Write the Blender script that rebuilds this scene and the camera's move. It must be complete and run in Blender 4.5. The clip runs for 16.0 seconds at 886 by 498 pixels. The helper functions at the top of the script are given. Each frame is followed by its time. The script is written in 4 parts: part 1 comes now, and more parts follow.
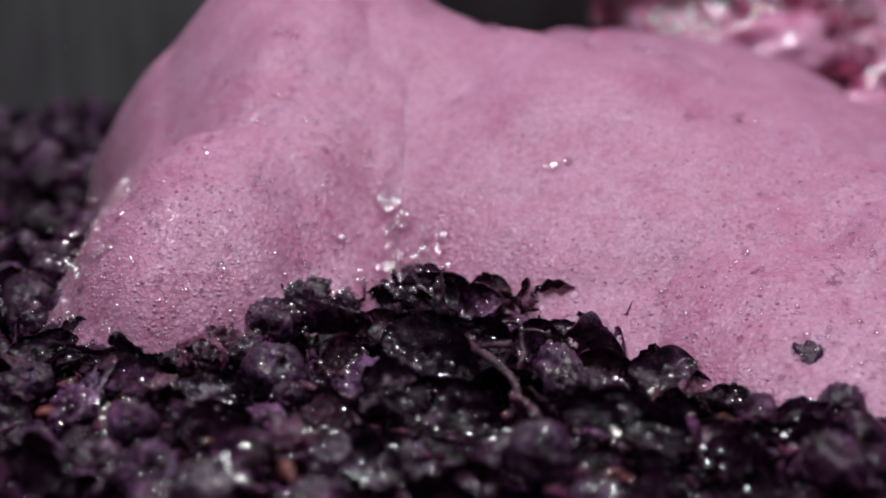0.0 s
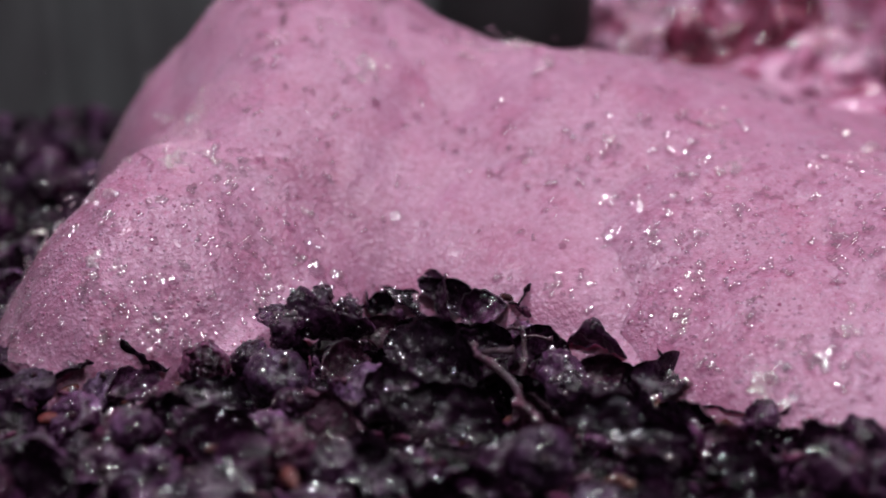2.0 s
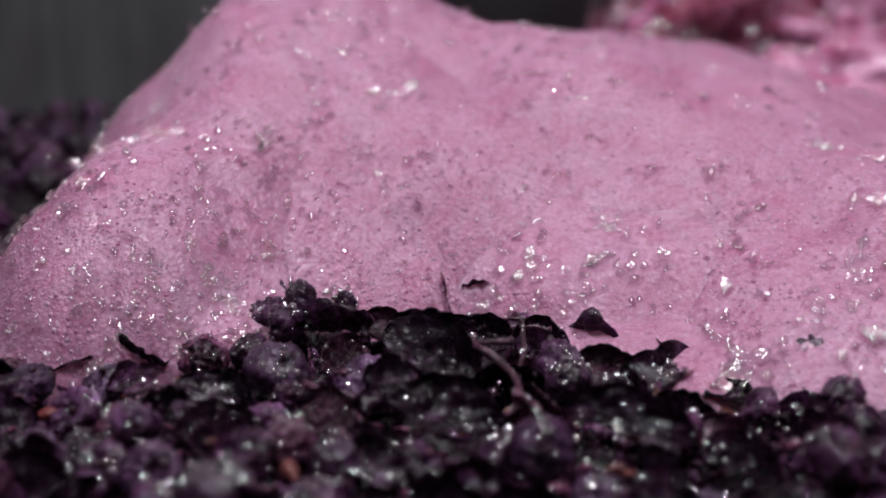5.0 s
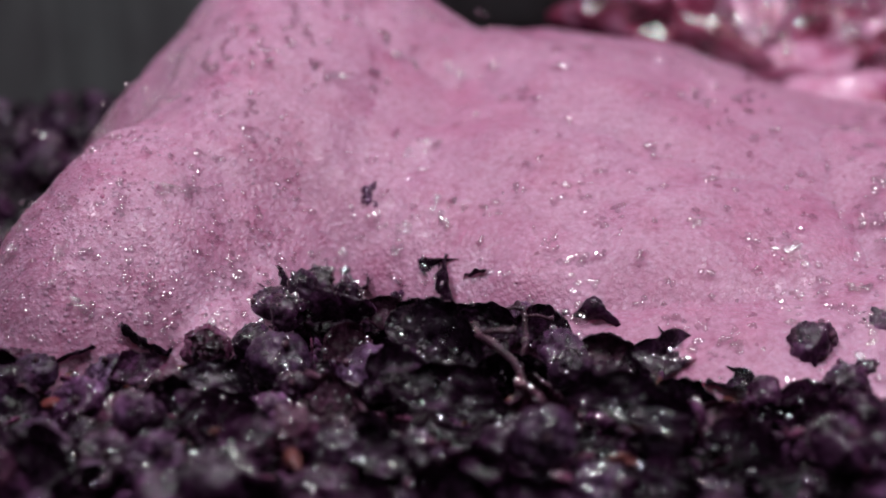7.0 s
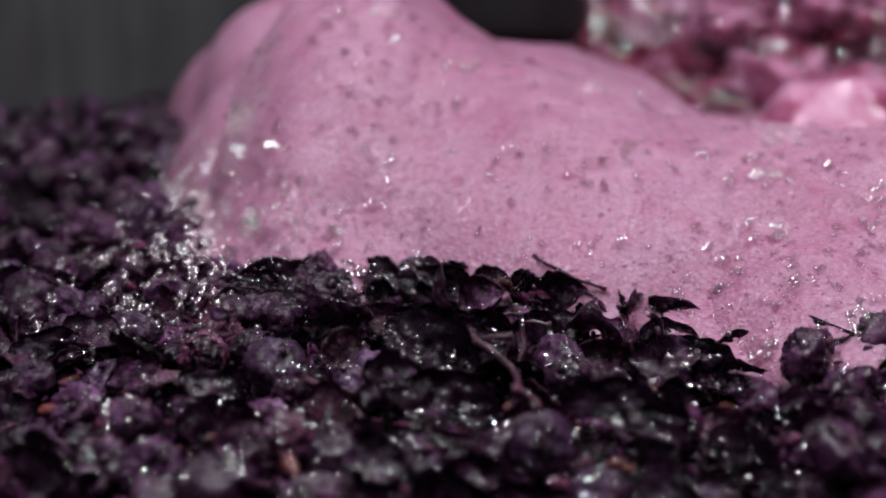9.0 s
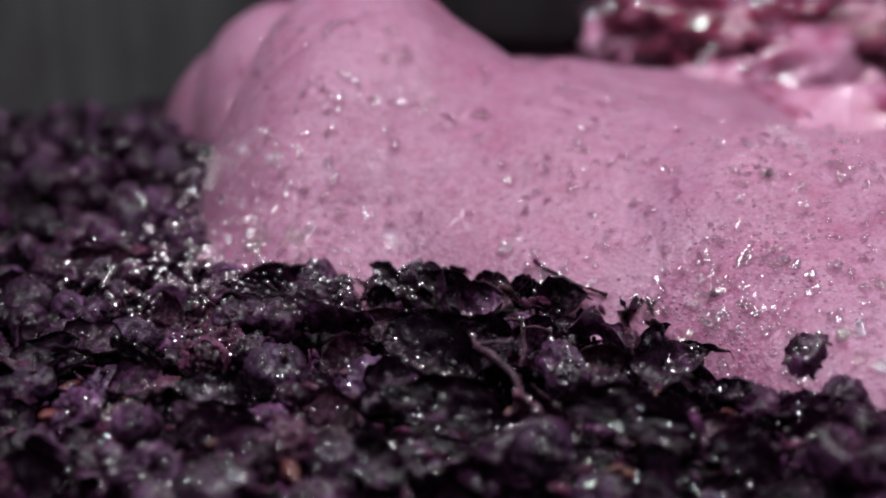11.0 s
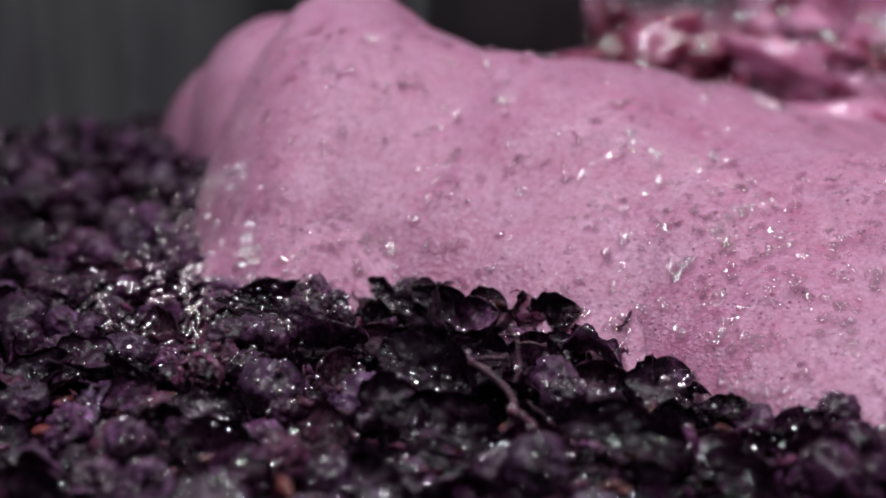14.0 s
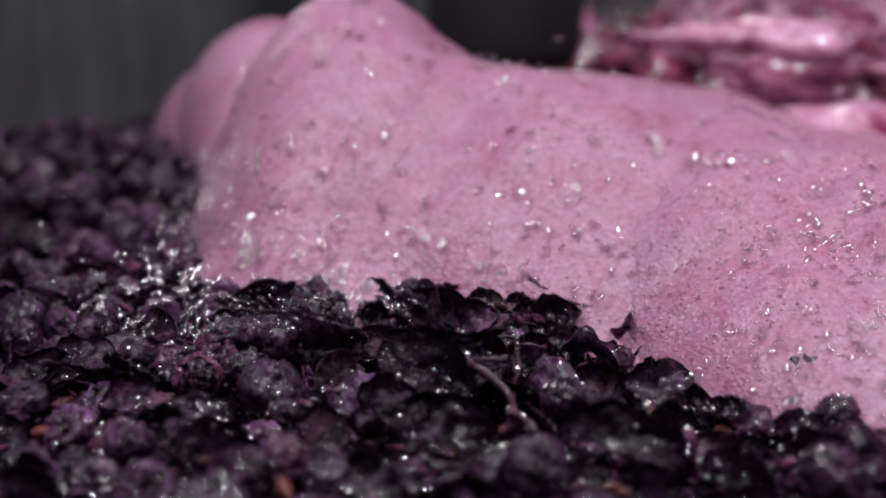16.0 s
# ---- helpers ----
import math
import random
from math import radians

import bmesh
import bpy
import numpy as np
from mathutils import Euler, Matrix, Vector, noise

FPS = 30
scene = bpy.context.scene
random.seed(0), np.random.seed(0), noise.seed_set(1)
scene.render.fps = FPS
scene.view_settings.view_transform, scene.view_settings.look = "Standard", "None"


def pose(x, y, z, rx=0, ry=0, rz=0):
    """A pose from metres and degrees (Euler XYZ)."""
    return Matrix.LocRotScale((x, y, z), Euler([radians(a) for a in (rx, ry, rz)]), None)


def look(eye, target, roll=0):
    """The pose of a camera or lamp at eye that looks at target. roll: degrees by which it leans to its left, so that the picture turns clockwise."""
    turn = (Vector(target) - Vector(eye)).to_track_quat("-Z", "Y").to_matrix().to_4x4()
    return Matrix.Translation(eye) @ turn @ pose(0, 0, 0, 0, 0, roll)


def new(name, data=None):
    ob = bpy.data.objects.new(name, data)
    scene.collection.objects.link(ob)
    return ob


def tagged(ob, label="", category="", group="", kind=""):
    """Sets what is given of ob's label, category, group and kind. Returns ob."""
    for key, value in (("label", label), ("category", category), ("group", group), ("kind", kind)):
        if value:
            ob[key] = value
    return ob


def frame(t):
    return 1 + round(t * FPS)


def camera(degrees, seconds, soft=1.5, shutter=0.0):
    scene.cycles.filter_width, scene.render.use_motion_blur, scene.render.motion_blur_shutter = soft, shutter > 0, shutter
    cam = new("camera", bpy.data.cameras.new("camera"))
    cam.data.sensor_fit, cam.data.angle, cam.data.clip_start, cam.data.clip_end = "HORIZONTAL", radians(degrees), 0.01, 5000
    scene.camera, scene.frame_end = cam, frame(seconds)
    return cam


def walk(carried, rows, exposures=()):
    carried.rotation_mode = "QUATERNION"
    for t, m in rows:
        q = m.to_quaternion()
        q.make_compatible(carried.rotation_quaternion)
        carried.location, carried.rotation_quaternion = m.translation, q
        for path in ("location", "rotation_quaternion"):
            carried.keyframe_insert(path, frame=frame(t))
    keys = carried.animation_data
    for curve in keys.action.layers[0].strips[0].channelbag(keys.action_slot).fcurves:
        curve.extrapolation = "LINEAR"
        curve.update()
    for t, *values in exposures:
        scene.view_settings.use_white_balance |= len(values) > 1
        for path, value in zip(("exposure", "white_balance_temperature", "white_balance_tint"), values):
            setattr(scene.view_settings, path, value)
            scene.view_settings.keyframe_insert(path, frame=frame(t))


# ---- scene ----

# ============ camera: hand-held macro shot into the tank, nearly still ============
cam = camera(40.0, 16.0, soft=1.75, shutter=0.5)
cam.data.dof.use_dof = True
cam.data.dof.focus_distance = 0.312
cam.data.dof.aperture_fstop = 6.4
EYE = (0.0, 0.0, 0.116)
TURN = [  # seconds, yaw, pitch, roll
    (0, 0.000, -16.000, 0.000), (0.5, 0.009, -16.009, 0.039), (1, 0.024, -15.919, 0.010), (1.5, 0.060, -15.874, 0.100),
    (2, 0.088, -15.709, 0.090), (2.5, 0.051, -15.754, 0.127), (3, -0.153, -15.550, 0.155), (3.5, -0.136, -15.682, 0.211),
    (4, -0.134, -15.861, 0.420), (5.2, -0.150, -16.170, 0.590), (6.5, -0.161, -16.503, 0.715), (7, -0.089, -16.622, 0.742),
    (7.5, -0.072, -16.700, 0.735), (8, -0.146, -16.627, 0.751), (8.5, -0.188, -16.545, 0.751), (9, -0.219, -16.343, 0.705),
    (10.2, -0.185, -16.160, 0.705), (11.5, -0.154, -16.017, 0.690), (12, -0.087, -15.934, 0.640), (12.5, -0.070, -15.836, 0.620),
    (13, -0.079, -15.735, 0.590), (13.5, -0.106, -15.676, 0.610), (14, -0.393, -15.354, 0.580), (14.5, -0.345, -15.325, 0.500),
    (15, -0.366, -15.245, 0.476), (15.5, -0.332, -15.216, 0.460), (16, -0.385, -15.286, 0.472)]
walk(cam, [(t, pose(*EYE, 90 + p, r, y)) for t, y, p, r in TURN])

# ============ light: cellar lamps above the open tank ============
world = bpy.data.worlds.new("world")
scene.world = world
world.use_nodes = True
world.node_tree.nodes["Background"].inputs[0].default_value = (0.5, 0.55, 0.6, 1)
world.node_tree.nodes["Background"].inputs[1].default_value = 0.02


def lamp(x, y, z, tx, ty, power, size, colour):
    data = bpy.data.lights.new("cellar_lamp", "AREA")
    data.shape, data.size, data.energy, data.color = "DISK", size, power, colour
    ob = new("cellar_lamp", data)
    ob.matrix_world = look((x, y, z), (tx, ty, 0))
    return ob


LIGHT = 1.4
lamp(-0.41, 0.22, 0.92, 0.0, 0.36, 5.0 * LIGHT, 0.13, (1.0, 0.935, 1.04))
lamp(0.42, 0.16, 0.92, 0.0, 0.34, 5.4 * LIGHT, 0.13, (1.0, 0.935, 1.03))
lamp(0.10, 0.74, 1.05, 0.05, 0.42, 2.4 * LIGHT, 0.19, (0.98, 0.96, 1.0))
lamp(-0.10, -0.28, 0.90, 0.0, 0.33, 1.2 * LIGHT, 0.19, (1.0, 0.94, 1.03))


# ============ materials ============
def material(name):
    m = bpy.data.materials.new(name)
    m.use_nodes = True
    nt = m.node_tree
    return m, nt, nt.nodes["Principled BSDF"]


def node(nt, kind, **values):
    n = nt.nodes.new(kind)
    for key, value in values.items():
        n.inputs[key.replace("_", " ")].default_value = value
    return n


def ramp(nt, source, stops):
    n = nt.nodes.new("ShaderNodeValToRGB")
    e = n.color_ramp.elements
    while len(e) < len(stops):
        e.new(0.5)
    for k, (p, c) in enumerate(stops):
        e[k].position, e[k].color = p, (*c, 1)
    nt.links.new(source, n.inputs["Fac"])
    return n.outputs["Color"]


def coords(nt, kind="Object"):
    return nt.nodes.new("ShaderNodeTexCoord").outputs[kind]


def noise_tex(nt, scale, detail=3.0, where=None, rough=0.55):
    n = node(nt, "ShaderNodeTexNoise", Scale=scale, Detail=detail, Roughness=rough)
    nt.links.new(where if where is not None else coords(nt), n.inputs["Vector"])
    return n.outputs["Fac"]


def voronoi(nt, scale, where=None, feature="F1"):
    n = nt.nodes.new("ShaderNodeTexVoronoi")
    n.feature = feature
    n.inputs["Scale"].default_value = scale
    nt.links.new(where if where is not None else coords(nt), n.inputs["Vector"])
    return n.outputs["Distance"]


def bump(nt, height, strength, distance, normal=None):
    n = node(nt, "ShaderNodeBump", Strength=strength, Distance=distance)
    nt.links.new(height, n.inputs["Height"])
    if normal is not None:
        nt.links.new(normal, n.inputs["Normal"])
    return n.outputs["Normal"]


def mix(nt, fac, a, b, blend="MIX"):
    n = nt.nodes.new("ShaderNodeMix")
    n.data_type, n.blend_type = "RGBA", blend
    for value, slot in ((fac, n.inputs["Factor"]), (a, n.inputs["A"]), (b, n.inputs["B"])):
        if isinstance(value, (int, float)):
            slot.default_value = value
        elif isinstance(value, tuple):
            slot.default_value = (*value, 1)
        else:
            nt.links.new(value, slot)
    return n.outputs["Result"]


def foam_material():
    m, nt, b = material("pink_foam")
    where = coords(nt)
    big = ramp(nt, noise_tex(nt, 26, 4, where), [(0.30, (0.327, 0.144, 0.234)), (0.52, (0.355, 0.193, 0.284)), (0.72, (0.380, 0.236, 0.328))])
    red = ramp(nt, noise_tex(nt, 80, 5, where), [(0.36, (0.320, 0.117, 0.192)), (0.52, (0.355, 0.203, 0.278))])
    colour = mix(nt, 0.40, big, red)
    cells = ramp(nt, voronoi(nt, 620, where), [(0.0, (1.06, 1.06, 1.06)), (0.62, (0.86, 0.70, 0.77))])
    grain = ramp(nt, noise_tex(nt, 420, 4, where, 0.75), [(0.36, (0.76, 0.60, 0.68)), (0.50, (1, 1, 1)), (0.66, (1.14, 1.20, 1.18))])
    nt.links.new(mix(nt, 0.8, mix(nt, 0.7, colour, cells, "MULTIPLY"), grain, "MULTIPLY"), b.inputs["Base Color"])
    n1 = bump(nt, noise_tex(nt, 60, 3, where), 0.07, 0.004)
    small = ramp(nt, voronoi(nt, 620, where), [(0.0, (1, 1, 1)), (0.6, (0, 0, 0))])
    fine = ramp(nt, voronoi(nt, 1700, where), [(0.0, (1, 1, 1)), (0.6, (0, 0, 0))])
    n2 = bump(nt, small, 0.30, 0.0007, n1)
    n3 = bump(nt, fine, 0.30, 0.0004, n2)
    nt.links.new(n3, b.inputs["Normal"])
    b.inputs["Roughness"].default_value = 0.30
    b.inputs["Specular IOR Level"].default_value = 0.30
    b.inputs["Subsurface Weight"].default_value = 0.5
    b.inputs["Subsurface Radius"].default_value = (1.0, 0.45, 0.6)
    b.inputs["Subsurface Scale"].default_value = 0.006
    return m


def froth_material():
    """Tiny bubbles packed with foam: pale pink and wet."""
    m, nt, b = material("fine_froth")
    rnd = nt.nodes.new("ShaderNodeNewGeometry").outputs["Random Per Island"]
    nt.links.new(ramp(nt, rnd, [(0.0, (0.277, 0.105, 0.174)), (0.4, (0.348, 0.181, 0.264)), (1.0, (0.398, 0.252, 0.337))]), b.inputs["Base Color"])
    b.inputs["Roughness"].default_value = 0.16
    b.inputs["Specular IOR Level"].default_value = 0.5
    b.inputs["Subsurface Weight"].default_value = 0.4
    b.inputs["Subsurface Radius"].default_value = (1.0, 0.45, 0.6)
    b.inputs["Subsurface Scale"].default_value = 0.002
    return m


def bubble_material(name, tint, gloss):
    """A clear film of wine: lets the light through, tints it and mirrors the lamps, most at its rim."""
    m, nt, b = material(name)
    nt.nodes.remove(b)
    clear = node(nt, "ShaderNodeBsdfTransparent", Color=(*tint, 1))
    shine = node(nt, "ShaderNodeBsdfGlossy", Color=(1, 1, 1, 1), Roughness=0.04)
    nt.links.new(bump(nt, noise_tex(nt, 500, 2), 0.03, 0.0004), shine.inputs["Normal"])
    rim = node(nt, "ShaderNodeLayerWeight", Blend=0.25)
    share = nt.nodes.new("ShaderNodeMapRange")
    share.inputs["To Min"].default_value, share.inputs["To Max"].default_value = gloss, gloss + 0.08
    nt.links.new(rim.outputs["Facing"], share.inputs["Value"])
    both = nt.nodes.new("ShaderNodeMixShader")
    nt.links.new(share.outputs[0], both.inputs[0])
    nt.links.new(clear.outputs[0], both.inputs[1])
    nt.links.new(shine.outputs[0], both.inputs[2])
    nt.links.new(both.outputs[0], nt.nodes["Material Output"].inputs["Surface"])
    return m


def skin_material(name, dark, plum, bloom, rough=0.26, wrinkle=0.6):
    m, nt, b = material(name)
    where = coords(nt)
    rnd = nt.nodes.new("ShaderNodeObjectInfo").outputs["Random"]
    shift = nt.nodes.new("ShaderNodeVectorMath")
    shift.operation = "ADD"
    nt.links.new(where, shift.inputs[0])
    nt.links.new(rnd, shift.inputs[1])
    at = shift.outputs[0]
    base = ramp(nt, noise_tex(nt, 190, 5, at), [(0.34, dark), (0.55, plum), (0.74, bloom)])
    streak = ramp(nt, noise_tex(nt, 900, 3, at), [(0.38, (0.5, 0.45, 0.5)), (0.62, (1, 1, 1))])
    tone = ramp(nt, rnd, [(0.0, (0.45, 0.42, 0.48)), (0.5, (0.8, 0.8, 0.85)), (1.0, (1.3, 1.05, 1.25))])
    nt.links.new(mix(nt, 1.0, mix(nt, 1.0, base, streak, "MULTIPLY"), tone, "MULTIPLY"), b.inputs["Base Color"])
    n1 = bump(nt, noise_tex(nt, 330, 4, at), wrinkle, 0.0022)
    n2 = bump(nt, noise_tex(nt, 1500, 3, at), wrinkle * 0.8, 0.0006, n1)
    nt.links.new(n2, b.inputs["Normal"])
    wet = nt.nodes.new("ShaderNodeMapRange")
    wet.inputs["To Min"].default_value, wet.inputs["To Max"].default_value = rough - 0.12, rough + 0.22
    nt.links.new(noise_tex(nt, 260, 2, at), wet.inputs["Value"])
    nt.links.new(wet.outputs[0], b.inputs["Roughness"])
    b.inputs["Specular IOR Level"].default_value = 0.08
    b.inputs["Coat Weight"].default_value = 0.45
    b.inputs["Coat IOR"].default_value = 1.5
    b.inputs["Coat Roughness"].default_value = 0.045
    nt.links.new(bump(nt, noise_tex(nt, 750, 3, at), 0.8 * wrinkle, 0.0012), b.inputs["Coat Normal"])
    return m


def plain_material(name, stops, scale, rough=0.5, metal=0.0, bump_scale=400, bump_strength=0.4, bump_distance=0.001):
    m, nt, b = material(name)
    nt.links.new(ramp(nt, noise_tex(nt, scale, 5), stops), b.inputs["Base Color"])
    nt.links.new(bump(nt, noise_tex(nt, bump_scale, 4), bump_strength, bump_distance), b.inputs["Normal"])
    b.inputs["Roughness"].default_value, b.inputs["Metallic"].default_value = rough, metal
    return m


def steel_material():
    m, nt, b = material("stained_steel")
    stretch = nt.nodes.new("ShaderNodeMapping")
    stretch.inputs["Scale"].default_value = (1, 1, 0.06)
    nt.links.new(coords(nt), stretch.inputs["Vector"])
    streaks = ramp(nt, noise_tex(nt, 60, 4, stretch.outputs[0]), [(0.3, (0.050, 0.054, 0.055)), (0.7, (0.080, 0.086, 0.086))])
    stains = ramp(nt, noise_tex(nt, 14, 5), [(0.35, (0.6, 0.55, 0.58)), (0.6, (1, 1, 1))])
    nt.links.new(mix(nt, 0.7, streaks, stains, "MULTIPLY"), b.inputs["Base Color"])
    nt.links.new(bump(nt, noise_tex(nt, 200, 3, stretch.outputs[0]), 0.3, 0.001), b.inputs["Normal"])
    b.inputs["Roughness"].default_value, b.inputs["Metallic"].default_value = 0.55, 0.35
    return m


def wine_material(name, stops, rough):
    m, nt, b = material(name)
    where = coords(nt)
    nt.links.new(ramp(nt, noise_tex(nt, 55, 5, where), stops), b.inputs["Base Color"])
    n1 = bump(nt, noise_tex(nt, 60, 3, where), 0.5, 0.006)
    nt.links.new(bump(nt, noise_tex(nt, 240, 3, where), 0.5, 0.002, n1), b.inputs["Normal"])
    b.inputs["Roughness"].default_value = rough
    b.inputs["Coat Weight"].default_value, b.inputs["Coat Roughness"].default_value = 1.0, 0.04
    return m


FOAM = foam_material()
FROTH = froth_material()
BUBBLE = bubble_material("bubble_film", (1.0, 0.95, 0.98), 0.22)
DROP = bubble_material("clear_drop", (0.98, 0.92, 0.97), 0.38)
SKIN = skin_material("grape_skin", (0.0128, 0.0040, 0.0112), (0.0528, 0.0172, 0.0450), (0.1720, 0.0779, 0.1613))
SKIN_BLACK = skin_material("black_grape_skin", (0.0096, 0.0040, 0.0090), (0.0304, 0.0112, 0.0270), (0.0960, 0.0436, 0.0900), 0.22, 0.45)
BERRY = skin_material("bloomy_berry_skin", (0.0176, 0.0066, 0.0173), (0.0736, 0.0297, 0.0705), (0.2320, 0.1386, 0.2475), 0.32, 0.7)
PULP = skin_material("stained_pulp", (0.0360, 0.0079, 0.0210), (0.1040, 0.0297, 0.0638), (0.2080, 0.0858, 0.1500), 0.28, 0.8)
STEM = skin_material("stained_stem", (0.0280, 0.0092, 0.0165), (0.0680, 0.0231, 0.0413), (0.1520, 0.0660, 0.0975), 0.36, 0.6)
SEED = skin_material("grape_seed", (0.0400, 0.0106, 0.0105), (0.1120, 0.0297, 0.0240), (0.2080, 0.0660, 0.0525), 0.32, 0.4)
MUSH = skin_material("dark_mush", (0.0072, 0.0026, 0.0067), (0.0272, 0.0079, 0.0218), (0.0680, 0.0238, 0.0562), 0.26, 0.9)
STEEL = steel_material()
CONCRETE = plain_material("dark_plaster", [(0.3, (0.30, 0.30, 0.31)), (0.7, (0.40, 0.39, 0.39))], 3, 0.85, 0, 40, 0.4, 0.01)
RUBBER = plain_material("black_rubber", [(0.35, (0.003, 0.0035, 0.0035)), (0.65, (0.007, 0.008, 0.008))], 40, 0.8, 0, 300, 0.3, 0.0008)
WINE = wine_material("frothy_wine", [(0.34, (0.20, 0.030, 0.075)), (0.46, (0.40, 0.15, 0.25)), (0.62, (0.52, 0.29, 0.41))], 0.14)
WINE_DARK = wine_material("young_red_wine", [(0.36, (0.07, 0.008, 0.02)), (0.52, (0.20, 0.035, 0.075)), (0.70, (0.46, 0.23, 0.34))], 0.06)


# ============ mesh helpers ============
TANK_X, TANK_Y, TANK_R = 0.655, 0.335, 0.90


def mesh_of(name, bm, mat, smooth=True):
    me = bpy.data.meshes.new(name)
    bm.to_mesh(me)
    bm.free()
    me.materials.append(mat)
    if smooth:
        me.polygons.foreach_set("use_smooth", [True] * len(me.polygons))
    return me


def arrays_mesh(name, verts, faces, mat):
    me = bpy.data.meshes.new(name)
    me.from_pydata([tuple(v) for v in verts], [], [tuple(int(i) for i in f) for f in faces])
    me.materials.append(mat)
    me.polygons.foreach_set("use_smooth", [True] * len(me.polygons))
    return me


def part(name, me, parent, label="", m=None):
    ob = new(name, me)
    ob.parent = parent
    if m is not None:
        ob.matrix_basis = m
    return tagged(ob, label)


def grid_mesh(name, x0, x1, nx, y0, y1, ny, height, mat, floor=-1.0):
    """A sheet over a rectangle, its quads left out where all corners lie below the floor height."""
    xs, ys = np.linspace(x0, x1, nx), np.linspace(y0, y1, ny)
    gx, gy = np.meshgrid(xs, ys)
    gz = height(gx, gy)
    verts = np.stack([gx.ravel(), gy.ravel(), gz.ravel()], 1)
    idx = np.arange(nx * ny).reshape(ny, nx)
    f = np.stack([idx[:-1, :-1].ravel(), idx[:-1, 1:].ravel(), idx[1:, 1:].ravel(), idx[1:, :-1].ravel()], 1)
    f = f[gz.ravel()[f].max(axis=1) > floor]
    f = f[((verts[f, 0] - TANK_X) ** 2 + (verts[f, 1] - TANK_Y) ** 2).max(axis=1) < (TANK_R + 0.014) ** 2]
    used = np.unique(f)
    back = np.full(nx * ny, -1)
    back[used] = np.arange(len(used))
    return arrays_mesh(name, verts[used], back[f], mat)


def waves(x, y, seed, size, count=9):
    """Smooth bumps of about unit height made of crossing waves of the given size in metres."""
    r = np.random.RandomState(seed)
    total = 0 * x
    for k in range(count):
        a, ph, s = r.uniform(0, 2 * np.pi), r.uniform(0, 2 * np.pi), size * r.uniform(0.6, 1.5)
        total = total + np.sin((x * np.cos(a) + y * np.sin(a)) * 2 * np.pi / s + ph + 0.8 * np.sin((x * np.sin(a) - y * np.cos(a)) * 4 / s + 2 * ph))
    return total / math.sqrt(count)


# ============ the room and the tank ============
def slab(name, x0, x1, y0, y1, z0, z1, mat, label):
    bm = bmesh.new()
    bmesh.ops.create_cube(bm, size=1.0, matrix=pose((x0 + x1) / 2, (y0 + y1) / 2, (z0 + z1) / 2) @ Matrix.Diagonal((x1 - x0, y1 - y0, z1 - z0, 1)))
    return tagged(new(name, mesh_of(name, bm, mat, False)), label, kind="structure")


slab("wall_north", -2.2, 3.2, 2.6, 2.7, -0.9, 2.4, CONCRETE, "dark plastered cellar wall")
slab("wall_south", -2.2, 3.2, -2.1, -2.0, -0.9, 2.4, CONCRETE, "dark plastered cellar wall")
slab("wall_west", -2.3, -2.2, -2.1, 2.7, -0.9, 2.4, CONCRETE, "dark plastered cellar wall")
slab("wall_east", 3.2, 3.3, -2.1, 2.7, -0.9, 2.4, CONCRETE, "dark plastered cellar wall")
slab("floor", -2.3, 3.3, -2.1, 2.7, -1.0, -0.9, CONCRETE, "dark cellar floor under the tank")
slab("ceiling", -2.3, 3.3, -2.1, 2.7, 2.4, 2.5, CONCRETE, "dark cellar ceiling")



def tank():
    bm = bmesh.new()
    n, profile = 128, [(0.0, -0.75), (TANK_R, -0.75), (TANK_R, 0.40), (TANK_R + 0.004, 0.412), (TANK_R + 0.016, 0.412), (TANK_R + 0.02, 0.40), (TANK_R + 0.02, -0.77), (0.0, -0.77)]
    rings = [[bm.verts.new((r * math.cos(2 * math.pi * k / n), r * math.sin(2 * math.pi * k / n), z)) for k in range(n)] for r, z in profile if r > 0]
    for a, b in zip(rings, rings[1:]):
        for k in range(n):
            bm.faces.new((a[k], b[k], b[(k + 1) % n], a[(k + 1) % n]))
    bm.faces.new(rings[0])
    bm.faces.new(rings[-1])
    ob = new("fermentation_tank", mesh_of("fermentation_tank", bm, STEEL))
    ob.location = (TANK_X, TANK_Y, 0)
    tagged(ob, "open round steel fermentation tank with wine-stained grey wall", "tank", kind="structure")


tank()


# ============ the bed of crushed grapes ============
def bed_height(x, y):
    hump = 0.0060 * np.exp(-((x + 0.030) / 0.060) ** 2 - ((y - 0.330) / 0.044) ** 2)
    hump = hump + 0.005 * np.exp(-((x - 0.102) / 0.020) ** 2 - ((y - 0.285) / 0.03) ** 2)
    hump = hump + 0.003 * np.exp(-((x - 0.030) / 0.032) ** 2 - ((y - 0.312) / 0.030) ** 2)
    hump = hump - 0.005 * np.exp(-((x - 0.072) / 0.024) ** 2 - ((y - 0.285) / 0.035) ** 2)
    rise = 0.010 * np.exp(-((x + 0.19) / 0.10) ** 2 - ((y - 0.56) / 0.14) ** 2)
    return hump + rise - 0.003 + 0.0028 * waves(x, y, 3, 0.045) + 0.0012 * waves(x, y, 4, 0.013)


tagged(new("pomace_bed", grid_mesh("pomace_bed", -0.34, 1.5, 560, -0.5, 1.2, 520, bed_height, MUSH)),
       "dark wet mush of crushed red grapes filling the tank", "pomace", kind="structure")


def fold_noise(v, seed, size):
    return noise.noise(Vector(v) * (1 / size) + Vector((seed * 7.3, seed * 3.1, seed)))


